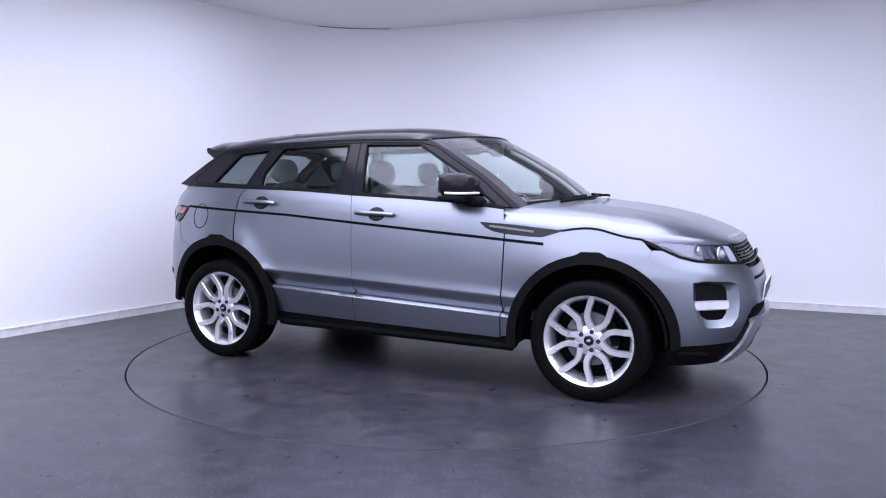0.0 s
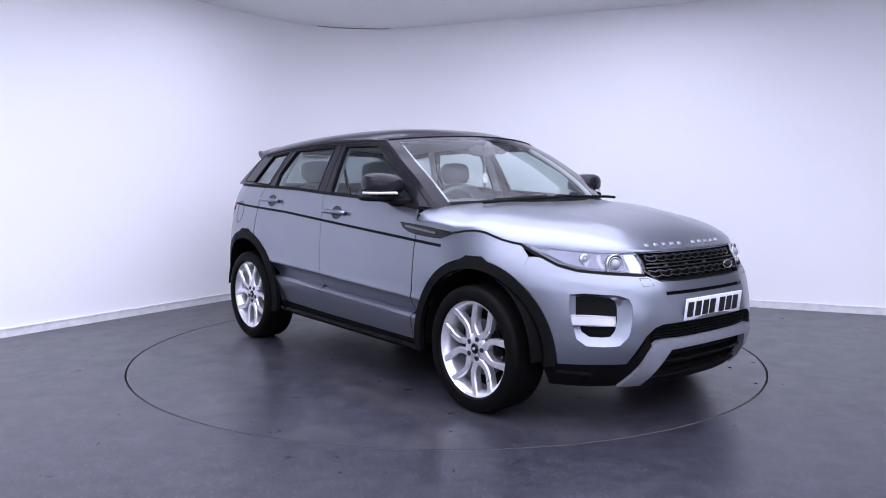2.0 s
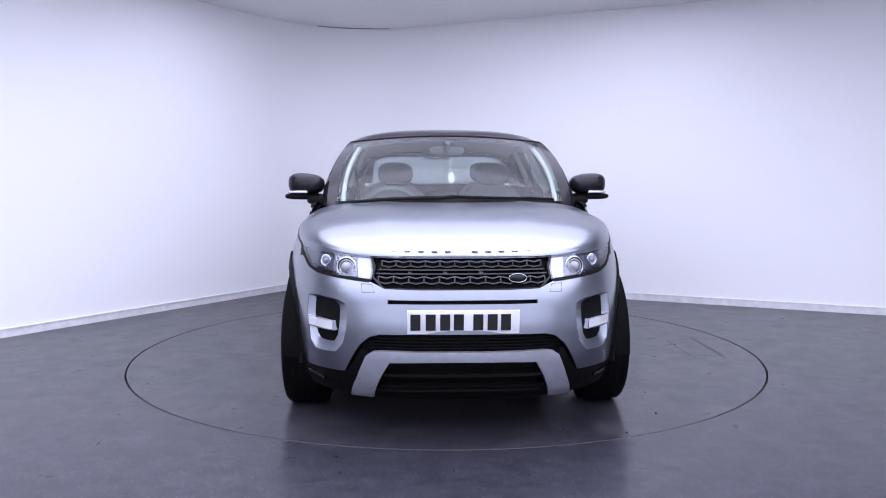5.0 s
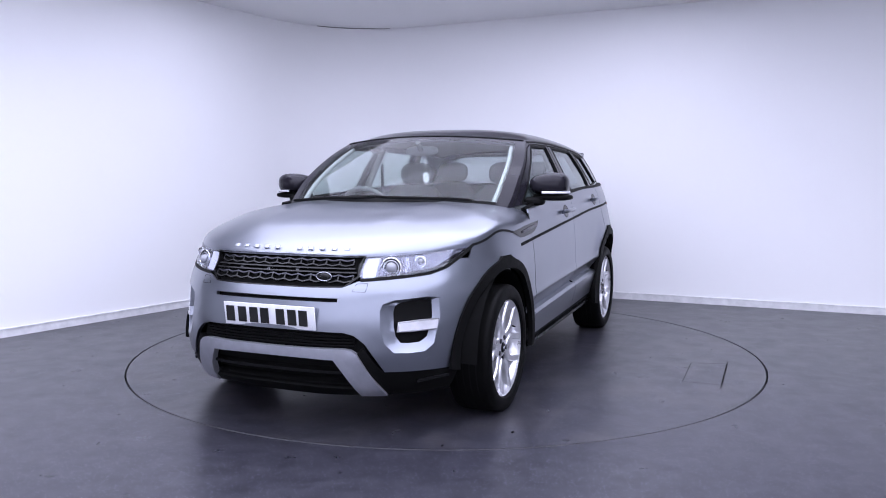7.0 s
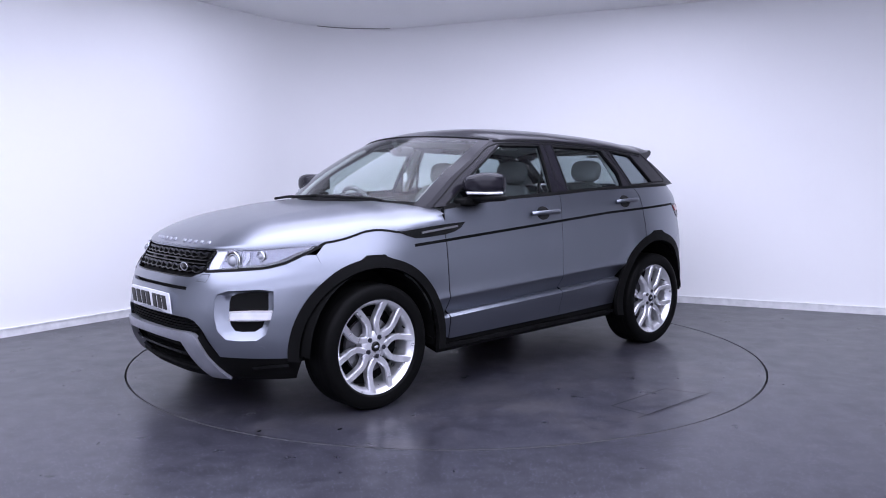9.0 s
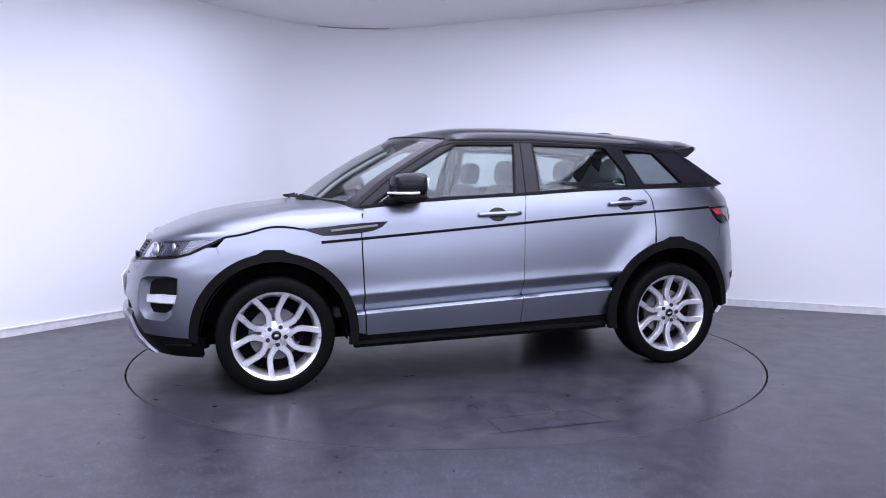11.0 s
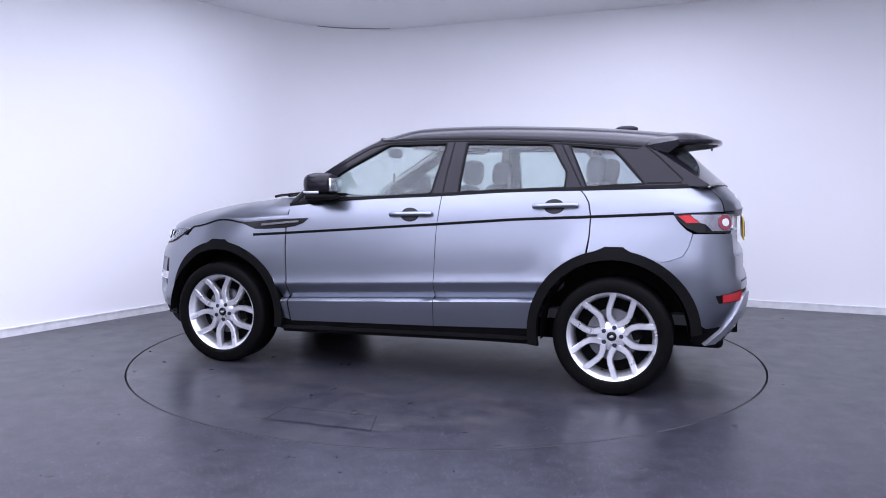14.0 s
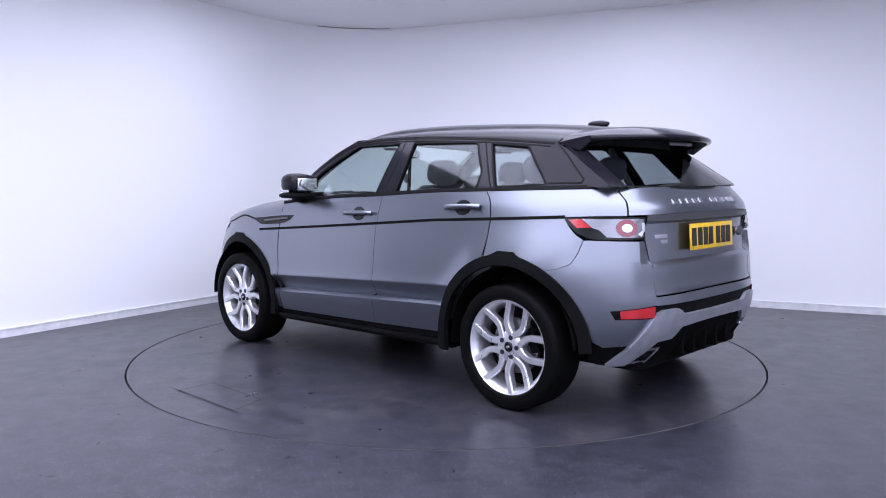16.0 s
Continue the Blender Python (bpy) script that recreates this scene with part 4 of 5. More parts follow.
def front_end():
    # bumper skin with slot and two pockets
    pocket = [fx(1.872, 0.690), fx(1.93, 0.699), fy(0.60, 0.690), fy(0.555, 0.672), fy(0.545, 0.640), fy(0.552, 0.555), fy(0.568, 0.486), fy(0.605, 0.440), fy(0.66, 0.434), fy(0.716, 0.436), fy(0.745, 0.470), fx(1.876, 0.60)]
    pocket = hull(pocket)
    half = [fy(0, 0.744), fy(0.2, 0.745), fy(0.365, 0.749), fy(0.432, 0.778), fy(0.46, 0.783), fy(0.543, 0.789), fy(0.652, 0.799), fx(1.88, 0.806), fx(1.80, 0.828), fx(1.725, 0.868), fx(1.654, 0.868)]
    half += [fx(*p) for p in arc(ARCH_F[0], ARCH_F[1], ARCH_F[2] - 0.01, 55, -3, 12)]
    half += [fx(1.80, 0.333), fx(1.93, 0.338), fy(0.56, 0.345), fy(0.525, 0.42), fy(0.487, 0.485), fy(0.44, 0.525), fy(0.39, 0.539), fy(0.2, 0.542), fy(0, 0.543)]
    slot = [fy(-0.352, 0.681), fy(-0.352, 0.699), fy(0.352, 0.699), fy(0.352, 0.681)]
    holes = [pocket, [(-u, w) for u, w in pocket], slot]
    bumper = part("front_bumper", panel(map_front, sym(half), 0, 0.02, du=0.045, dw=0.03, holes=holes), M_PAINT, CAR, "grey-blue front bumper")
    part("bumper_slot", panel(map_front, inset_poly(slot, -0.012), -0.03, 0.01, 0, du=0.05), M_GAP, bumper)
    for s in (1, -1):
        rim = [(u * s, w) for u, w in pocket]
        c = fy(0.672, 0.585)
        inner = [((c[0] + (u - c[0]) * (0.82 if u > c[0] else 0.55)) * s, c[1] + (w - c[1]) * (0.90 if w > c[1] else 0.72)) for u, w in pocket]
        bm = bmesh.new()
        rows = []
        for t in lin(0, 1, 3):
            rows.append([bm.verts.new(at_offset(map_front, a[0] + (b[0] - a[0]) * t, a[1] + (b[1] - a[1]) * t, -0.002 - 0.030 * t ** 0.8)) for a, b in zip(rim, inner)])
        n = len(rim)
        for p, q in zip(rows, rows[1:]):
            for i in range(n):
                bm.faces.new((p[i], p[(i + 1) % n], q[(i + 1) % n], q[i]))
        cup = part("fog_light_pocket", bm, M_PAINT, bumper)
        part("pocket_floor", panel(map_front, inset_poly(inner, -0.006), -0.033, 0.01, 0, du=0.04), M_TRIM, cup)
        bar = [(u * s, w) for u, w in [fx(1.882, 0.588), fy(0.70, 0.590), fy(0.622, 0.585), fy(0.620, 0.540), fy(0.70, 0.540), fx(1.885, 0.540)]]
        lamp = part("daytime_light", panel(map_front, bar, -0.004, 0.04, 0, du=0.03), M_WHITE_LENS, cup, "white daytime running light bar")
        part("lamp_rim", strip(map_front, dense(bar + [bar[0]], 0.03), 0.003, -0.002, 0.03), M_CHROME, lamp)
        u, w = fx(1.929, 0.393)
        part("parking_sensor", panel(map_front, [(u * s + 0.010 * math.cos(a), w + 0.012 * math.sin(a)) for a in lin(0, 2 * math.pi, 16)[:-1]], 0.002, 0.004, 0), M_PAINT, bumper)
        wash = [(u * s, w) for u, w in [fy(0.478, 0.768), fy(0.428, 0.766), fy(0.415, 0.731), fy(0.475, 0.729)]]
        part("washer_cover", strip(map_front, dense(wash + [wash[0]], 0.03), 0.0008, 0.001, 0.0025), M_SEAL, bumper)
        side_val = [(u * s, w) for u, w in [fx(1.80, 0.331), fx(1.93, 0.336), fy(0.555, 0.343), fy(0.52, 0.40), fy(0.48, 0.47), fy(0.42, 0.40), fy(0.44, 0.22), fy(0.55, 0.208), fx(1.90, 0.207), fx(1.745, 0.210), fx(1.735, 0.331)]]
        part("lower_corner_trim", panel(map_front, side_val, -0.006, 0.03, 0.001, du=0.04), M_TRIM, bumper)
        part("corner_flap", strip(map_front, [(u * s, w) for u, w in [fx(1.80, 0.296), fx(1.88, 0.294), fx(1.95, 0.285)]], 0.008, 0.004, 0.02), M_GLOSSTRIM, bumper)
    # intakes
    upper = sym([fy(0, 0.543), fy(0.39, 0.54), fy(0.445, 0.525), fy(0.49, 0.485), fy(0.52, 0.40), fy(0.3, 0.40), fy(0, 0.40)])
    part("upper_intake", panel(map_front, upper, -0.045, 0.01, 0, du=0.05), M_GAP, bumper)
    for w in (0.475, 0.490, 0.505, 0.520):
        part("intake_slat", strip(map_front, [fy(y, w) for y in lin(-0.44, 0.44, 24)], 0.003, -0.022, 0.02), M_TRIM, bumper)
    lower = sym([fy(0, 0.43), fy(0.35, 0.43), fy(0.44, 0.22), fy(0.2, 0.212), fy(0, 0.21)])
    part("lower_intake", panel(map_front, lower, -0.05, 0.01, 0, du=0.05), M_GAP, bumper)
    for w in (0.335, 0.262):
        part("intake_slat", strip(map_front, [fy(y, w) for y in lin(-0.40, 0.40, 24)], 0.008, -0.012, 0.04), M_GLOSSTRIM, bumper)
    lip = sym([fy(0, 0.255), fy(0.41, 0.252), fy(0.44, 0.215), fy(0.2, 0.205), fy(0, 0.205)])
    part("front_lip", panel(map_front, lip, 0.0, 0.05, 0, du=0.05), M_TRIM, bumper)
    band = [fy(0, 0.460), fy(0.2, 0.461), fy(0.385, 0.463), fy(0.425, 0.458), fy(0.453, 0.438), fy(0.498, 0.329), fy(0.535, 0.217), fy(0.422, 0.217), fy(0.388, 0.329), fy(0.343, 0.410), fy(0.2, 0.414), fy(0, 0.415)]
    part("front_skid_trim", panel(map_front, sym(band), 0.010, 0.035, 0, du=0.04, dw=0.02), M_SILVER, bumper, "satin silver front skid trim")
    plate("front_number_plate", 2.208, 0.603, 0.522, 0.113, 1, M_PLATE_W, "white number plate with black bars", bumper, -7)
    # grille
    mouth = sym([fy(0, 0.896), fy(0.2, 0.896), fy(0.432, 0.892), fy(0.418, 0.85), fy(0.425, 0.80), fy(0.372, 0.751), fy(0.2, 0.747), fy(0, 0.746)])
    grille = part("grille", panel(map_front, mouth, -0.032, 0.01, 0, du=0.05), M_GAP, CAR, "gloss black honeycomb grille")
    for w, h in ((0.863, 0.015), (0.791, 0.016)):
        wide = 0.385 if w > 0.83 else 0.40
        n = 22
        for sign in (1, -1):
            path = []
            for k in range(n + 1):
                y = -wide + 2 * wide * k / n
                d = h * (1.0 if (k % 2 == 0) == (sign > 0) else 0.5)
                path.append(fy(y, w + sign * d))
            part("grille_bar", strip(map_front, path, 0.0028, -0.008, 0.016), M_NUT if sign > 0 else M_GRILLE, grille)
        for k in range(0, n + 1, 2):
            y = -wide + 2 * wide * k / n
            part("grille_link", strip(map_front, [fy(y, w - h * 0.5), fy(y, w + h * 0.9)], 0.0025, -0.009, 0.014), M_GRILLE, grille)
    for y in (-0.25, -0.08, 0.09):
        part("grille_post", strip(map_front, [fy(y, 0.818), fy(y, 0.836)], 0.007, -0.02, 0.012), M_IRON, grille)
    part("grille_rail", strip(map_front, [fy(y, 0.836) for y in lin(-0.40, 0.40, 20)], 0.003, -0.006, 0.02), M_GRILLE, grille)
    part("grille_rail", strip(map_front, [fy(y, 0.818) for y in lin(-0.41, 0.41, 20)], 0.003, -0.006, 0.02), M_GRILLE, grille)
    part("grille_frame", strip(map_front, dense(mouth + [mouth[0]], 0.05), 0.004, -0.003, 0.03), M_GLOSSTRIM, grille)
    bx = end_x(0.262, 0.797, True)
    part("maker_badge", blob((bx + 0.002, 0.262, 0.797), (0.012, 0.042, 0.021), 2), M_GRILLE, grille, "small oval badge")
    part("badge_ring", tube([(bx + 0.010, 0.262 + 0.042 * math.cos(a), 0.797 + 0.021 * math.sin(a)) for a in lin(0, 2 * math.pi, 24)], 0.002, 6), M_SILVER, grille)
    # headlights
    for s in (1, -1):
        hl = [fx(1.605, 0.925), fx(1.70, 0.919), fx(1.80, 0.909), fx(1.90, 0.903), fy(0.55, 0.899), fy(0.476, 0.893), fy(0.436, 0.888), fy(0.422, 0.845), fy(0.428, 0.80), fy(0.440, 0.787), fy(0.543, 0.793), fy(0.652, 0.803), fx(1.87, 0.812), fx(1.80, 0.832), fx(1.72, 0.872)]
        out = [(u * s, w) for u, w in hl]
        lamp = part("headlight", panel(map_front, out, -0.05, 0.012, 0, du=0.04), M_GLOSSTRIM, CAR, "long swept headlight with clear lens")
        refl = [(u * s, w) for u, w in [fx(1.64, 0.918), fx(1.80, 0.906), fy(0.55, 0.896), fy(0.440, 0.886), fy(0.426, 0.83), fy(0.436, 0.792), fy(0.56, 0.797), fy(0.645, 0.808), fx(1.85, 0.834), fx(1.74, 0.884)]]
        part("reflector", panel(map_front, refl, -0.014, 0.01, 0, du=0.04), M_BEZEL, lamp, "dark chrome lamp reflector")
        part("lens", panel(map_front, out, 0.0, 0.0006, 0.003, du=0.04), M_LENS, lamp, "clear plastic lens")
        for y, z, r in ((0.560, 0.843, 0.048), (0.672, 0.866, 0.026)):
            p = at_offset(map_front, *fy(y, z), -0.016)
            p.y *= s
            nrm = Vector((0.9, 0.30 * s, 0.05)).normalized()
            pod = part("projector_pod", disc_at(p, nrm, r, 0.022, 32), M_GLOSSTRIM, lamp)
            turn = nrm.to_track_quat("Z", "Y").to_matrix()
            for q, m in ((1.0, M_CHROME), (0.74, M_SILVER)):
                ring = [p + nrm * 0.011 + turn @ Vector((r * q * math.cos(a), r * q * math.sin(a), 0)) for a in lin(0, 2 * math.pi, 32)]
                part("projector_ring", tube(ring, 0.0035, 8), m, pod)
            part("projector_lens", blob(p + nrm * 0.006, (r * 0.62,) * 3, 2, 18), M_LAMPBALL, pod)
        # bright inner cell beside the grille, and the fin between the two lamps
        cell = [(u * s, w) for u, w in [fy(0.502, 0.888), fy(0.446, 0.884), fy(0.434, 0.83), fy(0.446, 0.797), fy(0.50, 0.800)]]
        part("inner_cell", panel(map_front, cell, -0.011, 0.006, 0, du=0.03), M_WHITE_LENS, lamp, "frosted white inner lamp cell")
        fin = [(u * s, w) for u, w in [fy(0.612, 0.884), fy(0.624, 0.850), fy(0.618, 0.818)]]
        part("lamp_fin", strip(map_front, dense(fin, 0.012), 0.007, -0.006, 0.012), M_REFLECTOR, lamp)
        brow = [(u * s, w) for u, w in [fx(1.63, 0.918), fx(1.72, 0.880), fx(1.80, 0.845), fx(1.88, 0.824), fy(0.62, 0.812), fy(0.50, 0.796)]]
        part("light_strip", strip(map_front, dense(brow, 0.03), 0.006, -0.012, 0.012), M_GLOSSTRIM, lamp)
        up = [(u * s, w) for u, w in [fx(1.66, 0.912), fx(1.76, 0.902), fx(1.86, 0.894), fy(0.60, 0.889)]]
        part("light_strip", strip(map_front, dense(up, 0.03), 0.009, -0.016, 0.012), M_WHITE_LENS, lamp)
        edge = [fx(1.60, 0.927), fx(1.66, 0.895), fx(1.72, 0.868), fx(1.80, 0.829), fx(1.88, 0.807), fy(0.652, 0.799), fy(0.543, 0.789), fy(0.44, 0.781)]
        part("headlight_seal", strip(map_front, [(u * s, w) for u, w in dense(edge, 0.03)], 0.007, 0.002, 0.03), M_SEAL, lamp)
    part("bonnet_joint", strip(map_front, [fy(y, 0.8965) for y in lin(-0.44, 0.44, 24)], 0.004, -0.002, 0.02), M_SEAL, CAR)
    core = bmesh.new()
    add_to(core, box(1.70, -0.60, 0.23, 1.95, 0.60, 0.86, 0.02))
    part("front_core", core, M_DARK, CAR)


def wheel():
    """A wheel about the origin, its outer face towards +y."""
    w = new("wheel")
    w.parent = CAR
    R = 0.347
    prof = [(0.262, 0.105), (0.272, 0.118), (0.290, 0.122), (0.318, 0.120), (0.334, 0.114), (0.343, 0.104), (R, 0.088), (R, 0.0), (R, -0.088), (0.342, -0.105), (0.325, -0.11), (0.29, -0.122), (0.262, -0.11)]
    part("tyre", revolve(prof, 72), M_RUBBER, w, "black low-profile tyre")
    tread = bmesh.new()
    for y in (-0.055, -0.018, 0.018, 0.055):
        add_to(tread, revolve([(R + 0.0008, y - 0.004), (R + 0.0008, y + 0.004)], 64))
    part("tread_groove", tread, M_GAP, w)
    rim = [(0.262, -0.10), (0.235, -0.09), (0.228, -0.04), (0.228, 0.06), (0.243, 0.088), (0.252, 0.098), (0.268, 0.108), (0.276, 0.112), (0.276, 0.104), (0.262, 0.095)]
    part("rim", revolve(rim, 72), M_ALLOY, w, "silver alloy rim")
    # five double spokes
    for k in range(5):
        a0 = radians(-90 + 72 * k)
        sp = bmesh.new()
        for sgn in (-1, 1):
            path = [(0.070, 0.010), (0.092, 0.034), (0.118, 0.053), (0.150, 0.061), (0.190, 0.0615), (0.230, 0.061), (0.262, 0.060)]
            axis, across = Vector((math.cos(a0), 0, math.sin(a0))), Vector((-math.sin(a0), 0, math.cos(a0)))
            rows = []
            for i, (l, t0) in enumerate(path):
                f = i / (len(path) - 1)
                half = 0.0200 - 0.002 * math.sin(f * math.pi)
                y = 0.082 + 0.018 * f ** 0.8 - 0.006 * math.sin(f * math.pi)
                p0, p1 = path[max(0, i - 1)], path[min(len(path) - 1, i + 1)]
                d = Vector((p1[0] - p0[0], p1[1] - p0[1])).normalized()
                tan = axis * -d.y * sgn * sgn + across * d.x * sgn
                c = axis * l + across * t0 * sgn
                rows.append([sp.verts.new(c + tan * t + Vector((0, y + dy, 0))) for t, dy in ((-half, -0.006), (-half * 0.72, 0.003), (half * 0.72, 0.003), (half, -0.006), (half * 0.8, -0.045), (-half * 0.8, -0.045))])
            for p, q in zip(rows, rows[1:]):
                for i in range(6):
                    j = (i + 1) % 6
                    sp.faces.new((p[i], p[j], q[j], q[i]))
            sp.faces.new(rows[0])
            sp.faces.new(rows[-1][::-1])
        part("spoke", sp, M_ALLOY, w)
    part("hub", revolve([(0.0, 0.078), (0.024, 0.080), (0.030, 0.084), (0.045, 0.083), (0.074, 0.080), (0.086, 0.072), (0.090, 0.03)], 40), M_ALLOY, w)
    cap = part("hub_cap", revolve([(0.0, 0.092), (0.022, 0.091), (0.028, 0.086), (0.029, 0.075)], 32), M_GLOSSTRIM, w, "black centre cap")
    part("cap_mark", blob((0, 0.0915, 0), (0.014, 0.003, 0.008), 2, 12), M_SILVER, cap)
    for k in range(5):
        a = radians(-90 + 72 * k)
        part("wheel_nut", revolve_at((0.055 * math.cos(a), 0.080, 0.055 * math.sin(a)), 0.0140, 0.016), M_NUT, w, "dark grey wheel nut")
    disc = revolve([(0.05, 0.02), (0.155, 0.02), (0.155, -0.005), (0.05, -0.005)], 40)
    part("brake_disc", disc, M_IRON, w, "grey brake disc")
    part("brake_caliper", box(-0.165, -0.04, -0.07, -0.105, 0.045, 0.07, 0.012), M_DARK, w)
    part("wheel_back", revolve([(0.0, -0.03), (0.235, -0.03)], 32), M_DARK, w)
    part("valve", tube([(0.225 * math.cos(2.9), 0.06, 0.225 * math.sin(2.9)), (0.215 * math.cos(2.9), 0.09, 0.215 * math.sin(2.9))], 0.004, 6), M_DARK, w)
    return w


def revolve_at(c, r, depth):
    return disc_at(c, (0, 1, 0), r, depth, 6)


def wheels():
    first = wheel()
    poses = [(1.33, 0.818, 8, 0), (-1.33, 0.822, 20, 0), (1.33, -0.818, 18, 180), (-1.33, -0.822, 0, 180)]
    for k, (x, y, roll, rz) in enumerate(poses):
        m = pose(x, y, HUB_Z, 0, roll, rz)
        if k == 0:
            first.matrix_basis = m
        else:
            copy_thing(first, m)


def mirrors():
    for s in (1, -1):
        sh = blob((0, 0, 0), (0.126, 0.128, 0.071), 2.7, 28)
        for v in sh.verts:
            f = (v.co.y + 0.128) / 0.256
            v.co.z = v.co.z * (0.90 + 0.10 * f) + (0.012 if v.co.z > 0 else 0) * f
            v.co.x *= 1.0 - 0.10 * f
            if v.co.x < -0.085:
                v.co.x = -0.085
            v.co.x -= 0.012 * f
        for v in sh.verts:
            v.co = Vector((v.co.x + 0.530, (v.co.y * 0.93 + 0.938) * s, v.co.z + 1.228))
        shell = part("door_mirror", sh, M_BLACK, CAR, "gloss black door mirror with white indicator", 40)
        base = blob((0.520, 0.955 * s, 1.150), (0.095, 0.125, 0.022), 3.2, 20)
        part("mirror_base", base, M_TRIM, shell)
        part("mirror_arm", blob((0.60, 0.855 * s, 1.125), (0.07, 0.07, 0.028), 3, 16), M_TRIM, shell)
        part("indicator", tube([(0.655, 0.921 * s, 1.180), (0.632, 0.986 * s, 1.180), (0.602, 1.031 * s, 1.179), (0.555, 1.053 * s, 1.179), (0.495, 1.056 * s, 1.181)], 0.0085, 8), M_WHITE_LENS, shell)
        part("mirror_glass", box(0.424, 0.861, 1.184, 0.444, 1.019, 1.270, 0.006) if s > 0 else box(0.424, -1.019, 1.184, 0.444, -0.861, 1.270, 0.006), M_MIRROR, shell)


def wipers():
    for pts in (((1.075, 0.62, 1.128), (1.10, 0.50, 1.135), (1.165, 0.10, 1.142), (1.115, -0.02, 1.150)), ((1.08, -0.60, 1.115), (1.155, -0.30, 1.135), (1.165, -0.08, 1.138), (1.14, 0.02, 1.145))):
        arm = part("wiper", tube([Vector(p) + Vector((-0.015, 0, 0.012)) for p in pts], 0.009, 8), M_TRIM, CAR, "black windscreen wiper")
        part("wiper_blade", tube([Vector((pts[0][0] - 0.05, pts[0][1] * 0.8, 1.140)), Vector((pts[2][0] - 0.09, pts[2][1], 1.156))], 0.008, 8), M_SEAL, arm)


def interior():
    def seat(x, y, z, rear):
        st = new("front_seat" if not rear else "rear_seat")
        st.parent = CAR
        wide = 0.26 if not rear else 0.25
        part("seat_cushion", blob((x, y, z), (0.26, wide, 0.09), 4), M_SEAT, st)
        part("backrest", blob((x - 0.27, y, z + 0.30), (0.085, wide, 0.33), 3.6, turn=pose(0, 0, 0, 0, -14, 0)), M_SEAT, st)
        part("headrest", blob((x - 0.375, y, z + 0.705), (0.055, 0.135, 0.085), 3, turn=pose(0, 0, 0, 0, -8, 0)), M_SEATLIGHT if rear else M_SEAT, st)
        for dy in (-0.05, 0.05):
            part("headrest_post", tube([(x - 0.35, y + dy, z + 0.55), (x - 0.37, y + dy, z + 0.68)], 0.007, 6), M_CHROME, st)
    seat(0.05, 0.37, 0.60, False)
    seat(0.05, -0.37, 0.60, False)
    for y in (0.40, -0.40):
        seat(-0.78, y, 0.62, True)
    part("centre_backrest", blob((-1.05, 0, 0.90), (0.08, 0.20, 0.26), 4), M_SEAT, CAR)
    dash = part("dashboard", blob((0.80, 0, 0.97), (0.26, 0.74, 0.135), 4, 28), M_DASH, CAR, "charcoal dashboard")
    part("instrument_hood", blob((0.66, -0.37, 1.085), (0.11, 0.19, 0.055), 3), M_DASH, dash)
    part("centre_console", box(-0.3, -0.12, 0.45, 0.75, 0.12, 0.80, 0.04), M_DASH, CAR)
    wheel_ring = [Vector((0.50, -0.37, 1.03)) + Vector((0.19 * math.sin(a) * 0.42, 0.19 * math.cos(a), 0.19 * math.sin(a) * 0.90)) for a in lin(0, 2 * math.pi, 36)]
    sw = part("steering_wheel", tube(wheel_ring, 0.016, 10), M_SEAT, CAR, "dark leather steering wheel")
    part("steering_hub", blob((0.52, -0.37, 1.02), (0.04, 0.07, 0.06), 3), M_DASH, sw)
    for a in (0, math.pi, -math.pi / 2):
        part("steering_spoke", tube([(0.52, -0.37, 1.02), Vector((0.50, -0.37, 1.03)) + Vector((0.19 * math.sin(a) * 0.42, 0.19 * math.cos(a), 0.19 * math.sin(a) * 0.90))], 0.013, 8), M_DASH, sw)
    rv = part("rear_view_mirror", blob((0.40, 0.0, 1.455), (0.022, 0.12, 0.035), 3), M_DASH, CAR, "dark rear view mirror")
    part("mirror_stem", tube([(0.42, 0, 1.46), (0.47, 0, 1.51)], 0.018, 8), M_DASH, rv)
    tag = part("air_freshener", blob((0.40, 0.03, 1.272), (0.004, 0.025, 0.038), 2, 20), M_PAPER, CAR, "white oval hanging card")
    part("cord", tube([(0.40, 0.03, 1.32), (0.40, 0.02, 1.43)], 0.002, 6), M_PAPER, tag)
    for s in (1, -1):
        part("door_card", panel(map_inner, [sd(x, BELT(x) - 0.02) for x in lin(0.75, -1.15, 12)] + [sd(-0.85, 0.45), sd(0.75, 0.42)], -0.03, 0.02, 0, side=s), M_DASH, CAR)
        part("pillar_trim", tube([(-0.27, 0.80 * s, 1.17), (-0.29, 0.655 * s, 1.50)], 0.028, 8), M_LINER, CAR)
        part("pillar_trim", tube([(-1.08, 0.79 * s, 1.20), (-0.98, 0.65 * s, 1.48)], 0.025, 8), M_LINER, CAR)
        part("seat_belt", tube([(-0.32, 0.68 * s, 1.38), (-0.20, 0.60 * s, 0.75)], 0.012, 6), M_SEAL, CAR)
        part("boot_trim", panel(map_glass, [(-1.12, 1.22), (-1.78, 1.235), (-1.55, 1.42), (-1.50, 1.26)], -0.05, 0.02, 0, side=s), M_LINER, CAR)
        part("grab_handle", tube([(0.05, 0.60 * s, 1.50), (0.02, 0.58 * s, 1.465), (-0.14, 0.58 * s, 1.465), (-0.17, 0.60 * s, 1.50)], 0.009, 8), M_LINER, CAR)
    part("cabin_floor", box(-1.85, -0.70, 0.40, 0.95, 0.70, 0.46), M_DASH, CAR)
    part("parcel_shelf", box(-1.80, -0.60, 1.08, -1.20, 0.60, 1.10, 0.008), M_DASH, CAR)


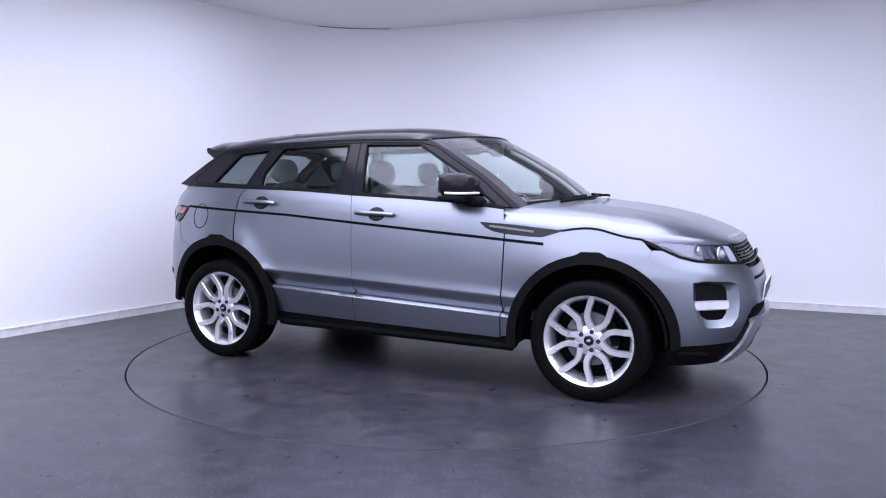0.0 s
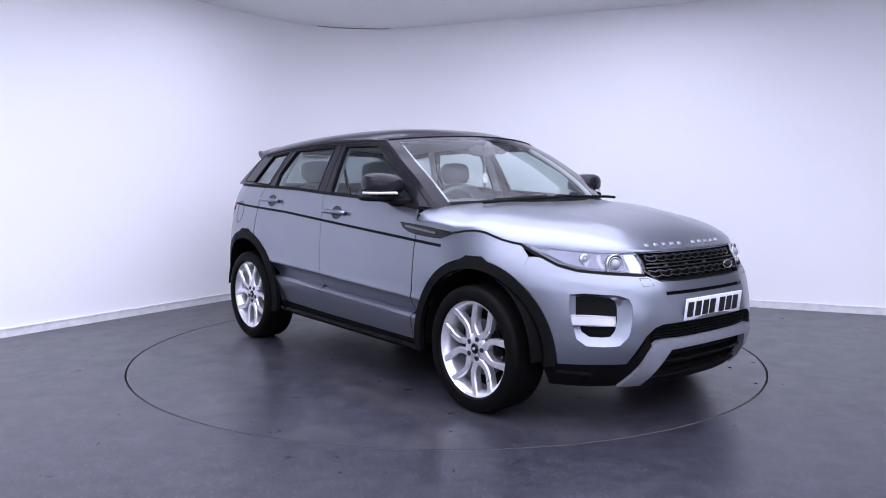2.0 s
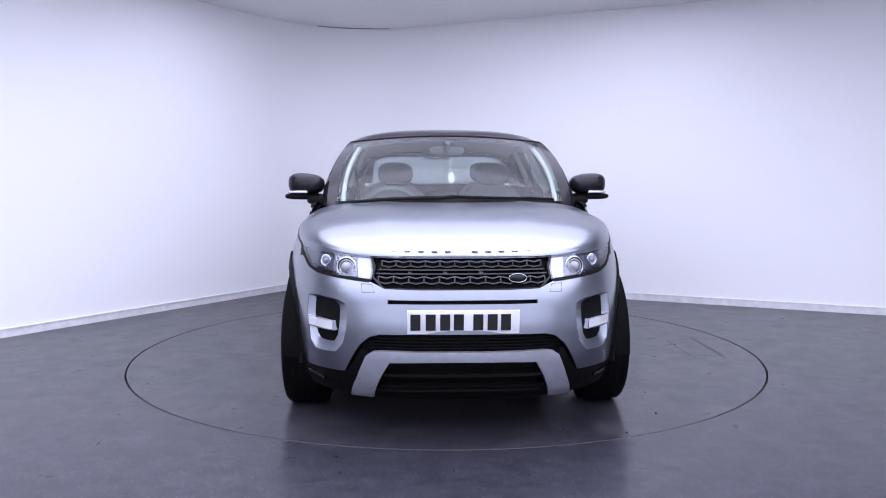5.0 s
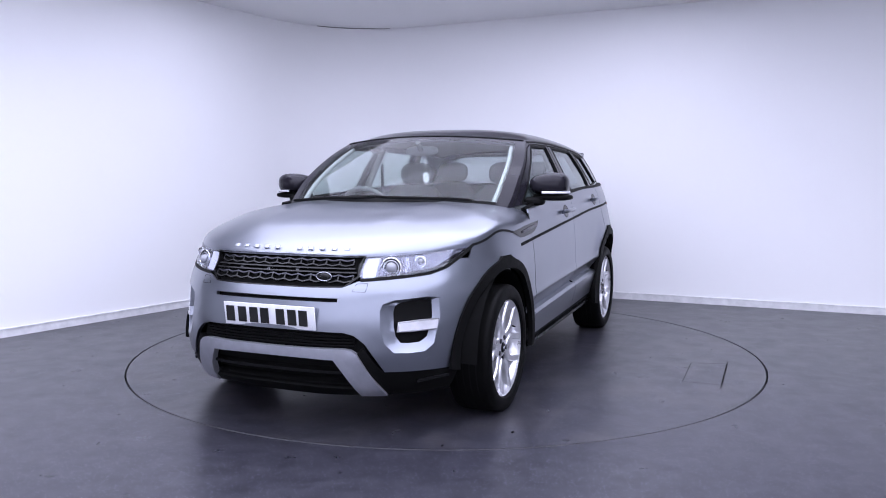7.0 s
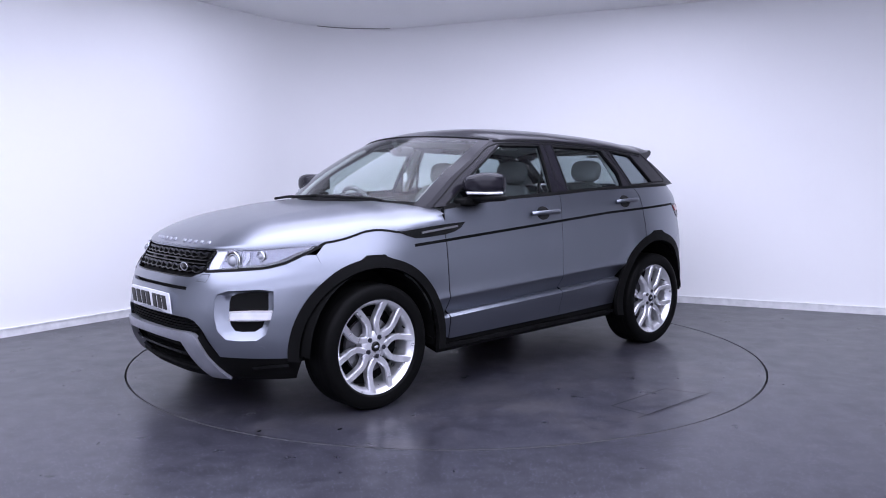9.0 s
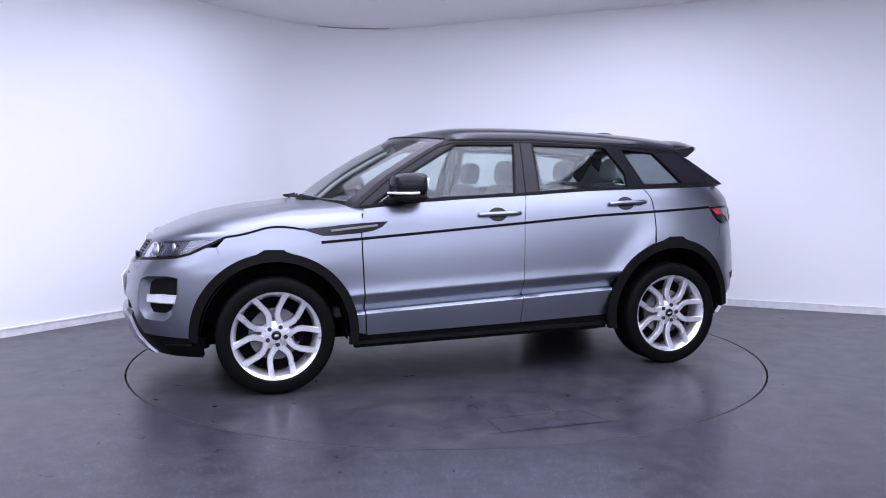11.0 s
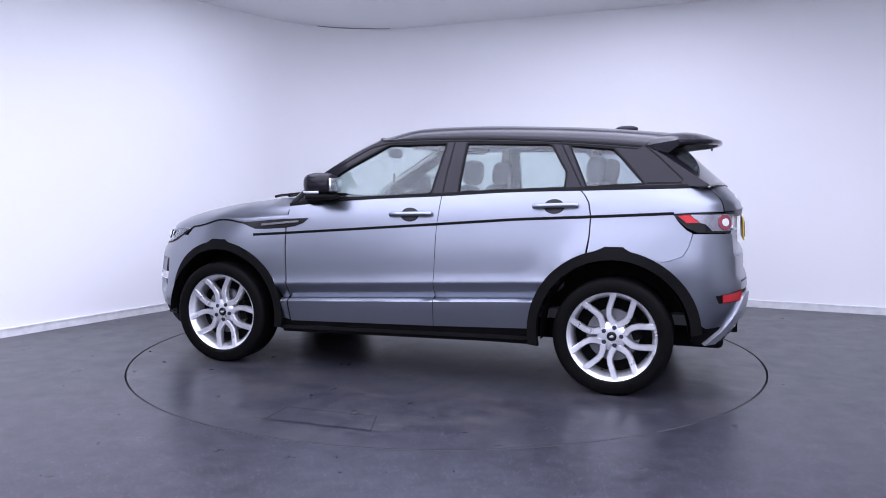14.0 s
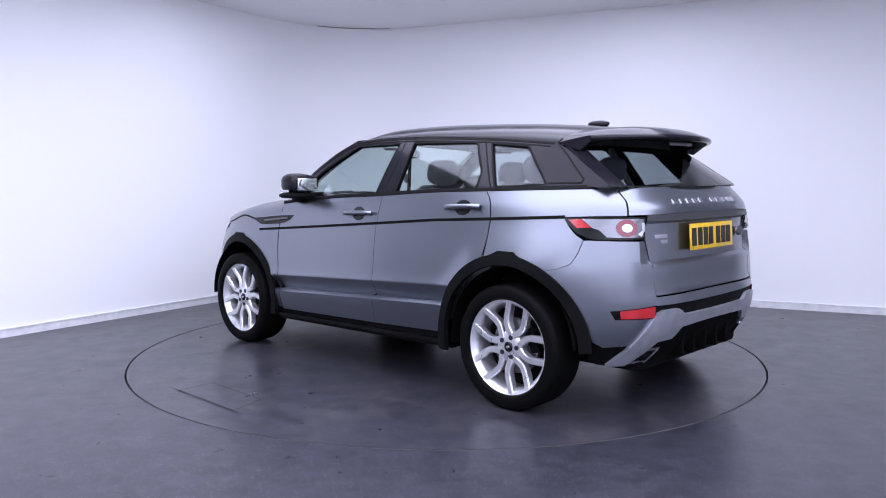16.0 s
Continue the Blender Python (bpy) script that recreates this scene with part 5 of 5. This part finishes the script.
def underbody():
    bm = bmesh.new()
    add_to(bm, box(-1.95, -0.60, 0.25, 1.95, 0.60, 0.42, 0.03))
    add_to(bm, box(-0.84, -0.84, 0.25, 0.84, 0.84, 0.40, 0.02))
    add_to(bm, box(-1.95, -0.60, 0.40, -1.75, 0.60, 0.95, 0.03))
    part("underbody", bm, M_DARK, CAR, "dark underbody")
    bm = bmesh.new()
    add_to(bm, box(0.88, -0.62, 0.40, 1.75, 0.62, 0.86, 0.03))
    part("engine", bm, M_DARK, CAR)
    for x in (1.33, -1.33):
        part("axle", tube([(x, -0.70, HUB_Z), (x, 0.70, HUB_Z)], 0.04, 10), M_DARK, CAR)
    part("roof_aerial", blob((-1.30, 0.0, 1.602), (0.075, 0.030, 0.022), 2.4, 16), M_BLACK, CAR, "small black roof aerial")


bonnet()
for side in (1, -1):
    side_panels(side)
cabin()
tailgate()
rear_end()
front_end()
wheels()
mirrors()
wipers()
interior()
underbody()


# ---- marks on the turntable ----
def floor_marks():
    def flat_bar(name, a, b, half, mat, label=""):
        a, b = Vector((*a, 0)), Vector((*b, 0))
        d = (b - a).normalized()
        n = Vector((-d.y, d.x, 0)) * half
        bm = bmesh.new()
        bm.faces.new([bm.verts.new(p + Vector((0, 0, 0.004))) for p in (a - n, b - n, b + n, a + n)])
        part(name, bm, mat, TABLE, label)
    hatch = [(0.34, 1.742), (-0.20, 1.742), (-0.27, 1.972), (0.335, 1.972)]
    for a, b in zip(hatch, hatch[1:] + hatch[:1]):
        flat_bar("hatch_joint", a, b, 0.0035, M_GROOVE, "thin joint of a floor hatch")
    flat_bar("hatch_joint", (-0.33, 1.972), (0.42, 1.972), 0.003, M_GROOVE, "thin joint of a floor hatch")
    flat_bar("floor_seam", (1.55, 1.20), (-1.55, 1.20), 0.003, M_SEAM, "pale seam in the vinyl")
    flat_bar("floor_seam", (1.55, -1.20), (-1.55, -1.20), 0.003, M_SEAM, "pale seam in the vinyl")


floor_marks()


def crumbs_on_table():
    """Dark crumbs that turn with the table."""
    for x, y, r in ((1.695, 1.067, 0.011), (2.014, 0.82, 0.009)):
        bm = bmesh.new()
        bmesh.ops.create_icosphere(bm, subdivisions=1, radius=r, matrix=Matrix.Translation((x, y, r * 0.3)) @ Matrix.Diagonal((1.5, 0.7, 0.35, 1)))
        part("crumb", bm, M_GAP, TABLE, "small dark crumb")


crumbs_on_table()


def ceiling_crack():
    """The joint between wall and ceiling has opened in the rounded corner."""
    arc_pts = corner_path(0.004)[1:-1]
    crack = tube([(x, y, CEILING - 0.003) for x, y in arc_pts[8:20]], 0.0032, 6)
    tagged(link_mesh("trim_ceiling_crack", crack, M_GROOVE), "fine dark crack between wall and ceiling", "trim", kind="structure")


ceiling_crack()


def chips():
    """A few dark chips and crumbs that lie on the floor."""
    bm = bmesh.new()
    for x, y, r in ((-2.53, -0.28, 0.006), (-2.93, 0.42, 0.005), (3.0, 0.3, 0.005)):
        bmesh.ops.create_icosphere(bm, subdivisions=1, radius=r, matrix=Matrix.Translation((x, y, r * 0.3)) @ Matrix.Diagonal((1, 0.6, 0.35, 1)))
    tagged(link_mesh("floor_chips", bm, M_GAP), "small dark crumbs scattered on the floor", "crumbs", kind="stuff")


chips()


# ---- the turn ----
def turn_angle(t):
    """Degrees of the car's heading: a clockwise turn, nearly steady."""
    return 1.633e-3 * t ** 3 - 3.078e-2 * t ** 2 - 12.291 * t - 25.526 + TURN_DRIFT(t)


TURN_DRIFT = curve((0, 0.05), (2.0, 0.12), (3.5, 0.0), (5.5, -0.1), (7.5, -0.1), (9.0, -0.25), (10.8, 0.1), (12.5, 0.42), (14.0, 0.42), (16.0, -0.2))


def motions():
    times = [i * 1.0 for i in range(17)]
    walk(TABLE, [(t, pose(0, 0, 0, 0, 0, turn_angle(t))) for t in times])
    walk(CAR, [(t, pose(0, 0, 0, 0, 0, turn_angle(t)) @ pose(0.004, -0.0096, 0)) for t in times])


motions()
